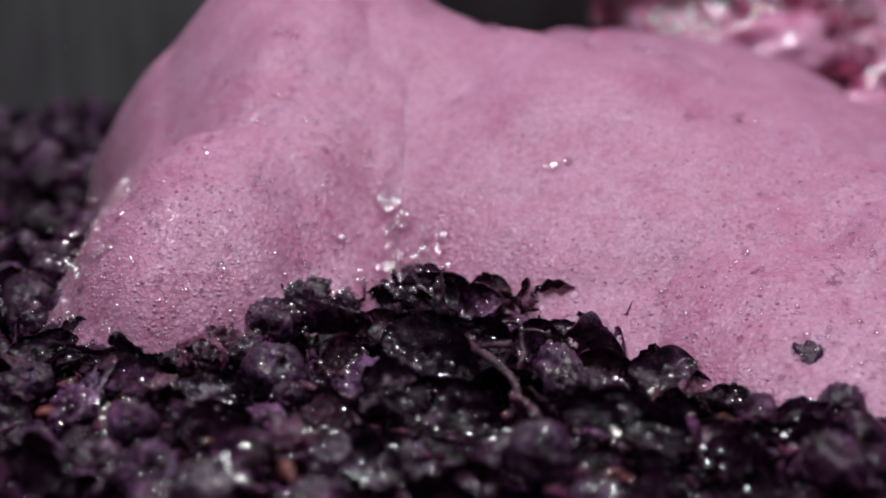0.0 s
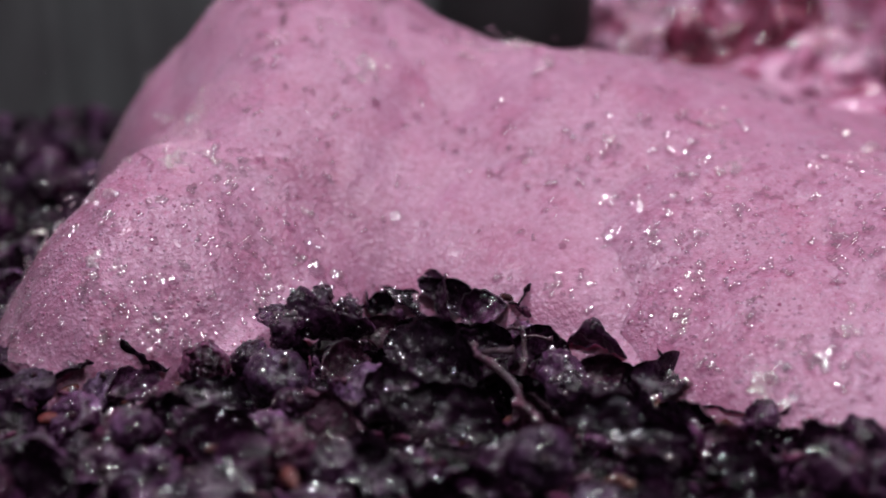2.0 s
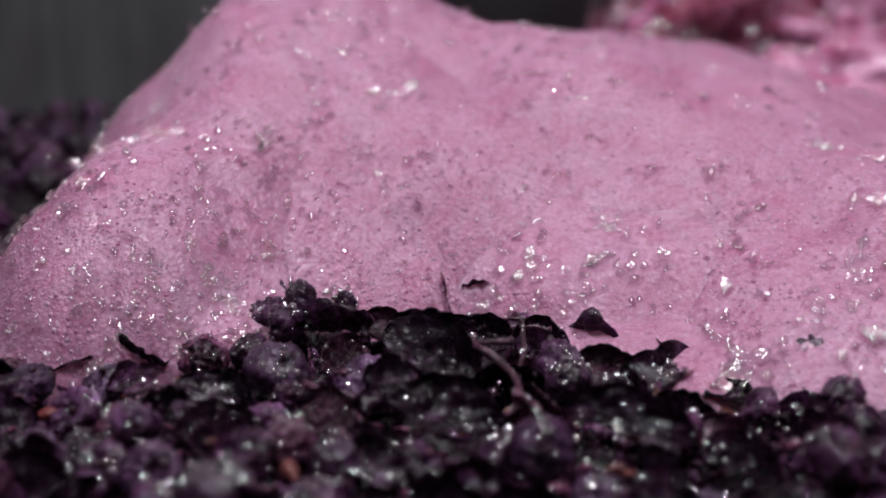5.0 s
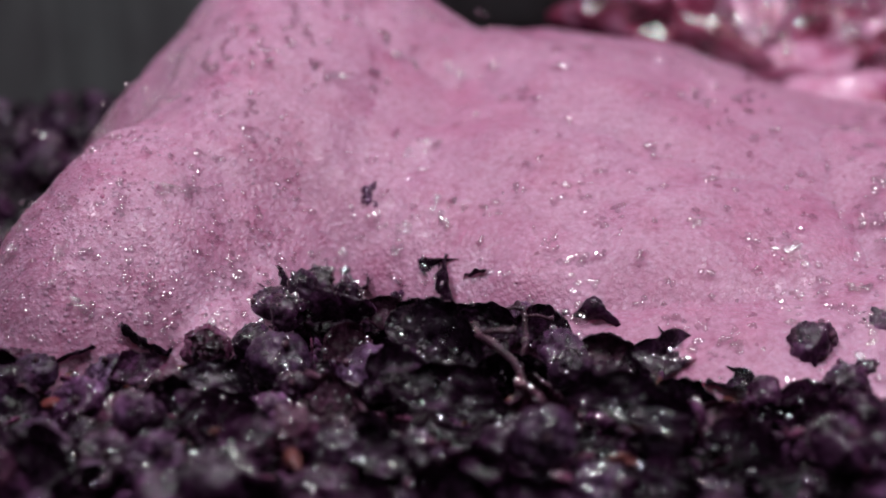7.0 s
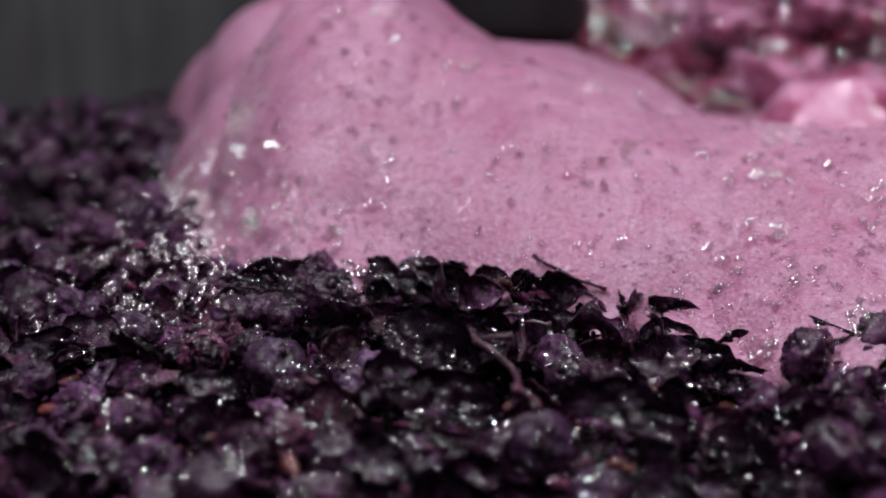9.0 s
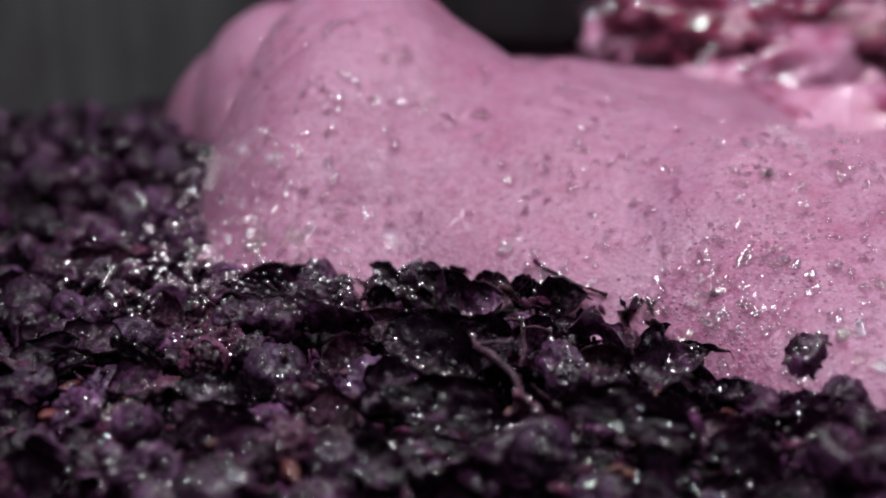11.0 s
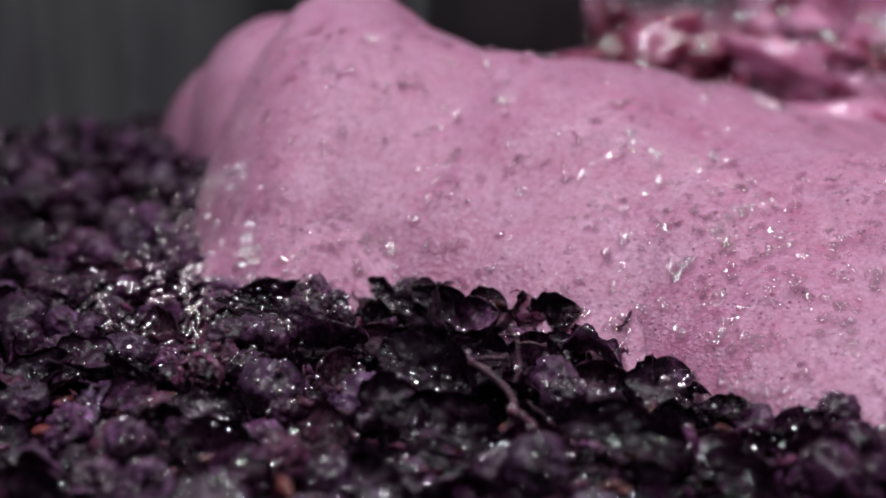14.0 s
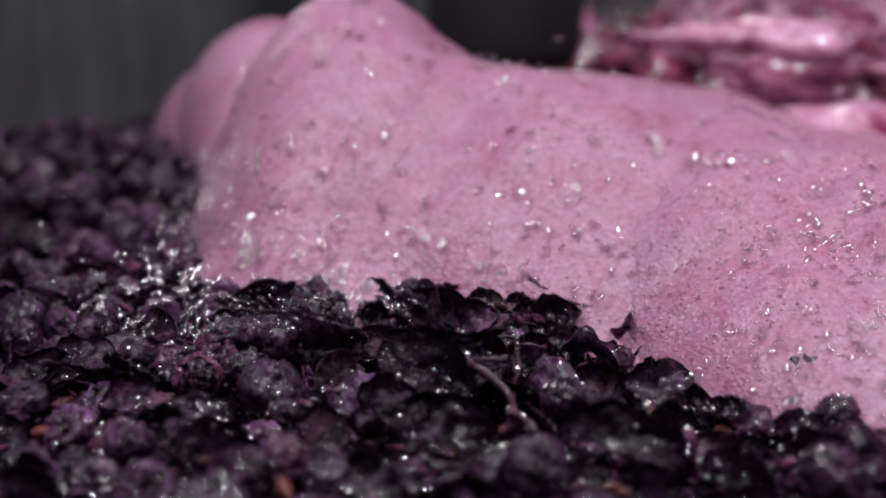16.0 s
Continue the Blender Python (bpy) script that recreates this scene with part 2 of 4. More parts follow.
def berry_mesh(name, seed, radius, mat, dent, crumple, cut=False):
    """A grape: a slightly long ball, dented and wrinkled as it has lost its juice; cut: torn open at the top."""
    rng = random.Random(seed)
    bm = bmesh.new()
    bmesh.ops.create_icosphere(bm, subdivisions=4, radius=1.0)
    axis = Vector((rng.uniform(-1, 1), rng.uniform(-1, 1), rng.uniform(0.2, 1))).normalized()
    tall = rng.uniform(0.95, 1.18)
    for v in bm.verts:
        d = v.co.normalized()
        r = 1.0 + 0.10 * fold_noise(d, seed, 0.9)
        r -= crumple * abs(fold_noise(d, seed + 5, 0.42)) + 0.5 * crumple * abs(fold_noise(d, seed + 9, 0.2))
        side = d.dot(axis)
        if side > 0.25:
            r -= dent * (side - 0.25) ** 1.3 * (1.0 + 0.5 * fold_noise(d, seed + 2, 0.3))
        top = max(0.0, d.z - 0.94)
        r -= 1.2 * top
        v.co = Vector((d.x * r, d.y * r, d.z * r * tall)) * radius
    if cut:
        gone = [v for v in bm.verts if v.co.normalized().z > 0.62 + 0.25 * fold_noise(v.co.normalized(), seed + 4, 0.35)]
        bmesh.ops.delete(bm, geom=gone, context="VERTS")
        bmesh.ops.solidify(bm, geom=bm.faces[:], thickness=0.0006)
    return mesh_of(name, bm, mat)


def skin_mesh(name, seed, length, width, mat, curl, bend):
    """An empty grape skin: a pointed leaf-like shell, cupped across, bent along and wrinkled, with a real thickness."""
    rng = random.Random(seed)
    bm = bmesh.new()
    nu, nv, rows = 26, 16, []
    tip = rng.uniform(0.55, 0.95)
    for i in range(nu + 1):
        u = -1 + 2 * i / nu
        w = max(0.03, (1 - abs(u) ** 2.2) ** tip) * (1 + 0.22 * fold_noise((u * 2, 0, 0), seed, 1.0))
        row = []
        for j in range(nv + 1):
            v = -1 + 2 * j / nv
            a = curl * v * (1 + 0.35 * fold_noise((u, v, 0), seed + 1, 0.8))
            x = u * length / 2
            y = width / 2 * w * math.sin(a) / max(0.6, min(1.0, curl))
            z = width / 2 * w * (1 - math.cos(a)) / max(0.8, curl) + bend * length * (1 - u * u)
            p = Vector((x, y, z))
            p += Vector((0, fold_noise((u * 2, v, 0), seed + 2, 0.6), fold_noise((u * 2, v, 3), seed + 3, 0.6))) * width * 0.10
            p.z += width * 0.07 * fold_noise((u * 4, v * 3, 1), seed + 6, 0.7) + width * 0.05 * abs(fold_noise((u * 3, v * 6, 1), seed + 8, 0.7))
            row.append(bm.verts.new(p))
        rows.append(row)
    for a, b in zip(rows, rows[1:]):
        for j in range(nv):
            bm.faces.new((a[j], b[j], b[j + 1], a[j + 1]))
    bmesh.ops.solidify(bm, geom=bm.faces[:], thickness=0.00045)
    return mesh_of(name, bm, mat)


def tube(bm, points, radii, sides=8, seed=0):
    """A knobbly tapered rod along points, closed at both ends."""
    rings = []
    for k, p in enumerate(points):
        a = Vector(points[max(0, k - 1)])
        b = Vector(points[min(len(points) - 1, k + 1)])
        q = (b - a).to_track_quat("Z", "Y")
        ring = []
        for s in range(sides):
            ang = 2 * math.pi * s / sides
            r = radii[k] * (1 + 0.25 * noise.noise(Vector((k * 0.9, s * 1.3, seed))))
            ring.append(bm.verts.new(Vector(p) + q @ Vector((r * math.cos(ang), r * math.sin(ang), 0))))
        rings.append(ring)
    for a, b in zip(rings, rings[1:]):
        for s in range(sides):
            bm.faces.new((a[s], a[(s + 1) % sides], b[(s + 1) % sides], b[s]))
    bm.faces.new(rings[0][::-1])
    bm.faces.new(rings[-1])


def wavy_line(length, bow, steps, seed):
    return [Vector((length * (k / steps - 0.5), bow * math.sin(math.pi * k / steps) + 0.06 * length * noise.noise(Vector((k * 0.35, seed, 0))),
                    0.05 * length * noise.noise(Vector((k * 0.3, seed, 9))))) for k in range(steps + 1)]


def seed_mesh(name, seed):
    bm = bmesh.new()
    bmesh.ops.create_icosphere(bm, subdivisions=2, radius=1.0)
    for v in bm.verts:
        taper = 1 - 0.45 * max(0.0, v.co.x)
        v.co = Vector((v.co.x * 0.0030 * (1.15 if v.co.x > 0 else 1), v.co.y * 0.0018 * taper, v.co.z * 0.0013 * taper - 0.0003 * (abs(v.co.y) < 0.3 and v.co.z > 0)))
    return mesh_of(name, bm, SEED)


BERRIES = [berry_mesh("grape", 11 + k, 0.0062, (BERRY, SKIN, SKIN, BERRY, SKIN_BLACK, SKIN)[k], (0.7, 1.1, 0.5, 1.2, 0.8, 1.1)[k], (0.30, 0.42, 0.24, 0.50, 0.34, 0.56)[k]) for k in range(6)]
TORN = [berry_mesh("torn_skin", 41 + k, 0.0063, PULP, 0.35, 0.45, True) for k in range(3)]
PULPS = [berry_mesh("pulp", 51 + k, 0.0049, PULP, 0.6, 0.5) for k in range(3)]
SKINS = [skin_mesh("grape_skin", 61 + k, (0.019, 0.016, 0.022, 0.014, 0.018, 0.024, 0.015, 0.020)[k], (0.011, 0.012, 0.010, 0.010, 0.013, 0.011, 0.009, 0.012)[k],
                   (SKIN_BLACK, SKIN, SKIN_BLACK, SKIN, SKIN_BLACK, SKIN, PULP, SKIN)[k], (1.2, 1.7, 0.9, 2.1, 1.4, 1.0, 1.8, 1.5)[k],
                   (0.10, 0.16, 0.06, 0.2, -0.08, 0.14, 0.1, 0.05)[k]) for k in range(8)]
SEEDS = [seed_mesh("seed", k) for k in range(2)]


BERRY_TOPS = [max(v.co.z for v in me.vertices if v.co.x ** 2 + v.co.y ** 2 < 0.0012 ** 2) for me in BERRIES]


def scar_mesh():
    bm = bmesh.new()
    bmesh.ops.create_cone(bm, cap_ends=True, segments=12, radius1=0.0009, radius2=0.0006, depth=0.0012)
    return mesh_of("stem_scar", bm, STEM)


SCAR = scar_mesh()
GRAPE_TAGS = [("wrinkled purple grape with pale bloom in the wet pomace", 0), ("half-collapsed dark purple grape in the wet pomace", 1),
              ("plump dark purple grape in the wet pomace", 2), ("deflated purple grape with pale bloom in the pomace", 3),
              ("glossy black grape in the wet pomace", 4), ("crumpled dark grape pressed into the pomace", 5)]


def grape(kind, m):
    label, k = GRAPE_TAGS[kind]
    ob = tagged(new("grape", BERRIES[k]), label, "grape", "grapes in the pomace")
    ob.matrix_world = m
    part("stem_scar", SCAR, ob, "brown stem scar", pose(0, 0, BERRY_TOPS[k] - 0.0003))
    return ob


def torn_grape(kind, m):
    ob = tagged(new("torn_grape", TORN[kind]), "torn open grape with stained pink pulp inside", "grape", "grapes in the pomace")
    ob.matrix_world = m
    part("pulp", PULPS[kind], ob, "wet stained pink pulp", pose(0, 0, 0.0012, 20, 10, 40 * kind))
    return ob


SKIN_TAGS = ["glossy black empty grape skin", "folded dark purple grape skin", "long flat black grape skin", "rolled dark purple grape skin",
             "cupped black grape skin", "long folded purple grape skin", "torn pink-stained grape skin", "wide wrinkled purple grape skin"]


def grape_skin(kind, m):
    ob = tagged(new("grape_skin", SKINS[kind]), SKIN_TAGS[kind] + " in the wet pomace", "grape skin", "skins in the pomace")
    ob.matrix_world = m
    return ob


def stem(name, points, radius, label, m, twigs=()):
    bm = bmesh.new()
    n = len(points)
    tube(bm, points, [radius * (1.25 if k in (0, n - 1) else 1 - 0.35 * k / n) for k in range(n)], 8, 3)
    ob = tagged(new(name, mesh_of(name, bm, STEM)), label, "stem")
    ob.matrix_world = m
    for at, tip in twigs:
        bm = bmesh.new()
        a, b = Vector(points[at]), Vector(points[at]) + Vector(tip)
        tube(bm, [a.lerp(b, k / 5) + Vector((0, 0, 0.0006 * math.sin(k))) for k in range(6)], [radius * 0.6] * 5 + [radius * 1.1], 7, at)
        part("twig", mesh_of("twig", bm, STEM), ob)
    return ob


def ground(x, y):
    return float(bed_height(np.float64(x), np.float64(y)))


rng = random.Random(5)
TAKEN = []


def put(builder, kind, x, y, lift, rx, ry, rz, scale=1.0, keep=0.006):
    TAKEN.append((x, y, keep * scale))
    return builder(kind, pose(x, y, ground(x, y) + lift, rx, ry, rz) @ Matrix.Scale(scale, 4))


# grapes and skins that stand out on the near slope
put(torn_grape, 0, -0.0596, 0.2809, 0.010, 58, 6, 10, 1.08, 0.011)
put(grape, 0, -0.0407, 0.2753, 0.010, 30, -12, 70, 1.30, 0.012)
put(grape, 2, -0.0490, 0.2850, 0.008, 20, 10, 30, 0.80, 0.007)
put(grape, 3, -0.0847, 0.2567, 0.009, 62, 10, 10, 1.22, 0.011)
put(grape, 0, -0.0657, 0.2402, 0.010, 50, 30, 120, 0.95, 0.009)
put(grape, 3, -0.0599, 0.2249, 0.009, 55, -8, 60, 1.12, 0.011)
put(grape, 0, -0.0974, 0.2691, 0.007, 20, 10, 0, 0.90, 0.008)
put(grape_skin, 4, -0.0769, 0.2862, 0.009, -30, 10, -33, 1.05, 0.010)
put(grape_skin, 7, -0.0729, 0.2667, 0.008, 30, -6, -21, 0.85, 0.008)
put(grape_skin, 1, -0.0407, 0.2257, 0.010, 40, -20, 34, 0.85, 0.009)
put(grape_skin, 6, -0.0254, 0.2541, 0.008, 35, 8, -48, 1.15, 0.009)
put(grape_skin, 6, -0.0253, 0.2814, 0.008, 40, -6, 54, 1.05, 0.008)
put(grape_skin, 4, -0.0293, 0.2960, 0.010, -42, 0, 4, 1.25, 0.011)
put(grape_skin, 2, -0.0504, 0.3144, 0.010, 20, 10, -18, 1.05, 0.009)
put(grape_skin, 0, -0.0021, 0.2760, 0.013, 52, 16, -40, 1.60, 0.013)
put(grape_skin, 2, 0.0001, 0.2453, 0.012, 38, 12, -16, 1.50, 0.013)
put(grape_skin, 7, -0.0145, 0.2234, 0.007, 40, 14, -28, 0.80, 0.008)
put(grape_skin, 0, 0.0096, 0.2900, 0.010, 60, 4, -6, 0.90, 0.008)
put(grape_skin, 4, 0.0246, 0.2893, 0.009, 48, 8, -40, 1.05, 0.009)
put(grape_skin, 1, 0.0388, 0.2941, 0.009, -30, 8, -30, 1.10, 0.009)
put(grape_skin, 5, 0.0020, 0.3169, 0.010, 70, 48, -75, 0.75, 0.006)
put(grape_skin, 0, 0.0564, 0.2574, 0.008, 62, 8, -48, 1.15, 0.010)
put(grape_skin, 5, 0.0381, 0.2351, 0.009, 44, 8, -19, 1.20, 0.011)
put(grape_skin, 0, 0.0611, 0.2264, 0.007, 52, 10, -50, 1.00, 0.010)
put(grape, 0, 0.0195, 0.2223, 0.011, 30, 66, -56, 1.12, 0.009)
put(grape, 0, 0.0448, 0.2317, 0.006, 30, 20, 60, 0.80, 0.007)
put(grape, 4, 0.0888, 0.2739, 0.0085, 20, 30, 15, 1.35, 0.011)
put(grape, 5, 0.0985, 0.2640, 0.003, 70, 10, 60, 1.10, 0.009)
put(grape, 1, 0.0774, 0.2175, 0.007, 50, 10, 40, 1.15, 0.010)
put(grape, 5, -0.1130, 0.5600, 0.010, 20, 10, 0, 1.5, 0.012)
put(grape, 4, -0.1000, 0.5450, 0.007, 20, 40, 0, 1.4, 0.012)

stem("grape_twig", wavy_line(0.046, 0.003, 12, 1), 0.0011, "stained pinkish grape stem lying across the skins",
     pose(0.0100, 0.2600, ground(0.010, 0.260) + 0.0150, 0, 12, -62), ((4, (0.004, 0.007, 0.003)), (8, (0.006, -0.004, 0.002))))
stem("grape_twig", wavy_line(0.028, 0.002, 9, 5), 0.0008, "thin forked pinkish grape stem between the skins",
     pose(0.0176, 0.2800, ground(0.0176, 0.280) + 0.0125, 0, 14, -92), ((2, (0.001, 0.007, 0.001)), (1, (0.000, -0.006, 0.001))))
stem("grape_twig", wavy_line(0.024, -0.002, 10, 2), 0.0006, "thin dark grape stem sticking out of the skins",
     pose(0.0352, 0.3230, ground(0.0352, 0.323) + 0.0125, 0, 14, -36), ((6, (0.002, -0.005, 0.001)),))
stem("grape_twig", wavy_line(0.022, 0.002, 8, 4), 0.0010, "stained pinkish grape stem lying in the pomace",
     pose(-0.0255, 0.2553, ground(-0.0255, 0.2553) + 0.0105, 0, 8, -48), ((3, (0.004, 0.004, 0.001)),))
stem("grape_twig", wavy_line(0.015, 0.001, 7, 6), 0.0008, "short dark grape stem standing up at the foam",
     pose(0.0600, 0.3230, ground(0.060, 0.323) + 0.007, 0, 70, -80))

# a close carpet of grapes and skins on the slope before the foam
made = 0
for k in range(3200):
    if made >= 300:
        break
    y = rng.uniform(0.185, 0.385)
    x = rng.uniform(-0.40 * y - 0.01, 0.40 * y + 0.01)
    if y > 0.350 - 0.35 * max(0.0, x) and x > -0.07:
        continue
    size = rng.uniform(0.95, 1.40) * (1.0 if y < 0.300 or x < -0.06 else 0.75)
    if any((x - a) ** 2 + (y - b) ** 2 < (0.0038 * size + 0.62 * c) ** 2 for a, b, c in TAKEN):
        continue
    left = x < -0.015 - 0.1 * (y - 0.25)
    roll = rng.random()
    turn = (rng.uniform(0, 70), rng.uniform(-40, 40), rng.uniform(0, 360))
    if roll < (0.52 if left else 0.22):
        put(grape, rng.choice((0, 1, 4, 2, 3, 4, 5, 5)), x, y, 0.0062, *turn, size, 0.0062)
    elif roll < (0.62 if left else 0.31):
        put(torn_grape, rng.randrange(3), x, y, 0.0058, turn[0] * 0.6, turn[1], turn[2], size * 0.9, 0.0058)
    else:
        put(grape_skin, rng.choice((0, 1, 2, 4, 0, 2, 4, 5, 7, 6, 6)), x, y, 0.0050, rng.uniform(10, 70), turn[1], rng.gauss(-20, 50), size, 0.0058)
    made += 1

for k in range(46):
    y = rng.uniform(0.20, 0.32)
    x = rng.uniform(-0.36 * y, 0.36 * y)
    ob = tagged(new("grape_seed", SEEDS[k % 2]), "small reddish-brown grape seed among the skins", "seed", "seeds in the pomace")
    ob.matrix_world = pose(x, y, ground(x, y) + 0.0055, rng.uniform(0, 60), rng.uniform(-30, 30), rng.uniform(0, 360))


def scatter_stuff(name, pieces, mat, label, category):
    """Many small pieces joined into one mesh; each piece: vertices, faces, pose."""
    verts, faces, base = [], [], 0
    for v, f, m in pieces:
        a = np.array(m)
        verts.append(v @ a[:3, :3].T + a[:3, 3])
        faces.append(f + base)
        base += len(v)
    me = bpy.data.meshes.new(name)
    allv, allf = np.concatenate(verts), np.concatenate(faces)
    me.from_pydata(allv.tolist(), [], allf.tolist())
    me.materials.append(mat)
    me.polygons.foreach_set("use_smooth", [True] * len(me.polygons))
    return tagged(new(name, me), label, category, kind="stuff")


def ball_arrays(sub, seed, crumple):
    bm = bmesh.new()
    bmesh.ops.create_icosphere(bm, subdivisions=sub, radius=1.0)
    for v in bm.verts:
        d = v.co.normalized()
        v.co = d * (1 - crumple * abs(fold_noise(d, seed, 0.5)) - 0.4 * crumple * abs(fold_noise(d, seed + 3, 0.22)))
    bm.verts.ensure_lookup_table()
    v = np.array([tuple(a.co) for a in bm.verts])
    f = np.array([[b.index for b in a.verts] for a in bm.faces])
    bm.free()
    return v, f


LUMPS = [ball_arrays(3, k, 0.45) for k in range(5)]
CRUMBS = [ball_arrays(2, 20 + k, 0.8) for k in range(5)]
DROPS = [ball_arrays(2, 40, 0.0)]

# grapes heaped at the back: those that show best one by one, the rest joined
far, single = [], 0
for k in range(3600):
    y = rng.uniform(0.37, 1.05)
    x = rng.uniform(-0.32, 0.10) if y > 0.42 else rng.uniform(-0.22, -0.06)
    if (x - TANK_X) ** 2 + (y - TANK_Y) ** 2 > (TANK_R - 0.01) ** 2:
        continue
    turn = (rng.uniform(0, 180), rng.uniform(0, 180), rng.uniform(0, 360))
    if single < 240 and y < 0.62 and x < -0.075 - 0.1 * (y - 0.4):
        if all((x - a) ** 2 + (y - b) ** 2 > 0.0095 ** 2 for a, b, c in TAKEN):
            put(grape, rng.choice((0, 1, 2, 3, 4, 5, 5)), x, y, rng.uniform(0.004, 0.009), *turn, rng.uniform(0.9, 1.3))
            single += 1
        continue
    s = 0.0066 * rng.uniform(0.7, 1.25)
    far.append((*LUMPS[k % 5], pose(x, y, ground(x, y) + rng.uniform(0.0, 0.006), *turn) @ Matrix.Diagonal((s, s * rng.uniform(0.6, 1.1), s * rng.uniform(0.5, 1.0), 1))))
scatter_stuff("far_grapes", far, SKIN, "heap of wet dark grapes against the tank wall", "grapes")

bits = []
for k in range(3200):
    y = rng.uniform(0.185, 0.36)
    x = rng.uniform(-0.42 * y, 0.42 * y)
    s = 0.0022 * rng.uniform(0.35, 1.1)
    bits.append((*CRUMBS[k % 5], pose(x, y, ground(x, y) + rng.uniform(0.0, 0.0060), rng.uniform(0, 360), rng.uniform(0, 360), 0) @ Matrix.Diagonal((s * 1.5, s * rng.uniform(0.3, 1.0), s * rng.uniform(0.2, 0.8), 1))))
scatter_stuff("skin_crumbs", bits[:2000], SKIN, "small wet crumbs of dark grape skin", "pomace")
scatter_stuff("pulp_crumbs", bits[2750:], PULP, "small wet crumbs of pinkish grape pulp", "pomace")


# clear drops and bubbles that cling to the wet skins
bpy.context.view_layer.update()
graph = bpy.context.evaluated_depsgraph_get()
clear = []
for k in range(7500):
    y = rng.uniform(0.19, 0.36) if k % 9 else rng.uniform(0.36, 0.62)
    x = rng.uniform(-0.38 * y, 0.38 * y) if k % 9 else rng.uniform(-0.40 * y, -0.20 * y)
    hit, place, normal, _, _, _ = scene.ray_cast(graph, Vector((x, y, 0.08)), Vector((0, 0.25, -1)).normalized())
    if not hit:
        continue
    s = 0.00022 + 0.0010 * rng.random() ** 5
    clear.append((*DROPS[0], Matrix.Translation(place + normal * s * 0.3) @ Matrix.Scale(s, 4)))
for k in range(700):  # froth left behind on the crest
    x, y = rng.gauss(-0.012, 0.034), rng.gauss(0.318, 0.014)
    hit, place, normal, _, _, _ = scene.ray_cast(graph, Vector((x, y, 0.08)), Vector((0, 0.25, -1)).normalized())
    s = 0.0004 + 0.0009 * rng.random() ** 2
    if hit:
        clear.append((*DROPS[0], Matrix.Translation(place + normal * s * 0.3) @ Matrix.Scale(s, 4)))
scatter_stuff("wine_droplets", clear, DROP, "clear wine droplets and bubbles on the wet skins", "droplets")


# ============ the foam ============
def dome(x, y, cx, cy, rx, ry, h, turn=0.0, power=0.5):
    c, s = math.cos(radians(turn)), math.sin(radians(turn))
    u, v = ((x - cx) * c + (y - cy) * s) / rx, (-(x - cx) * s + (y - cy) * c) / ry
    return h * np.maximum(0.0, 1 - u * u - v * v) ** power


def blended(x, y, domes):
    total = 0 * x
    for d in domes:
        total = total + dome(x, y, *d) ** 2.2
    return total ** (1 / 2.2)


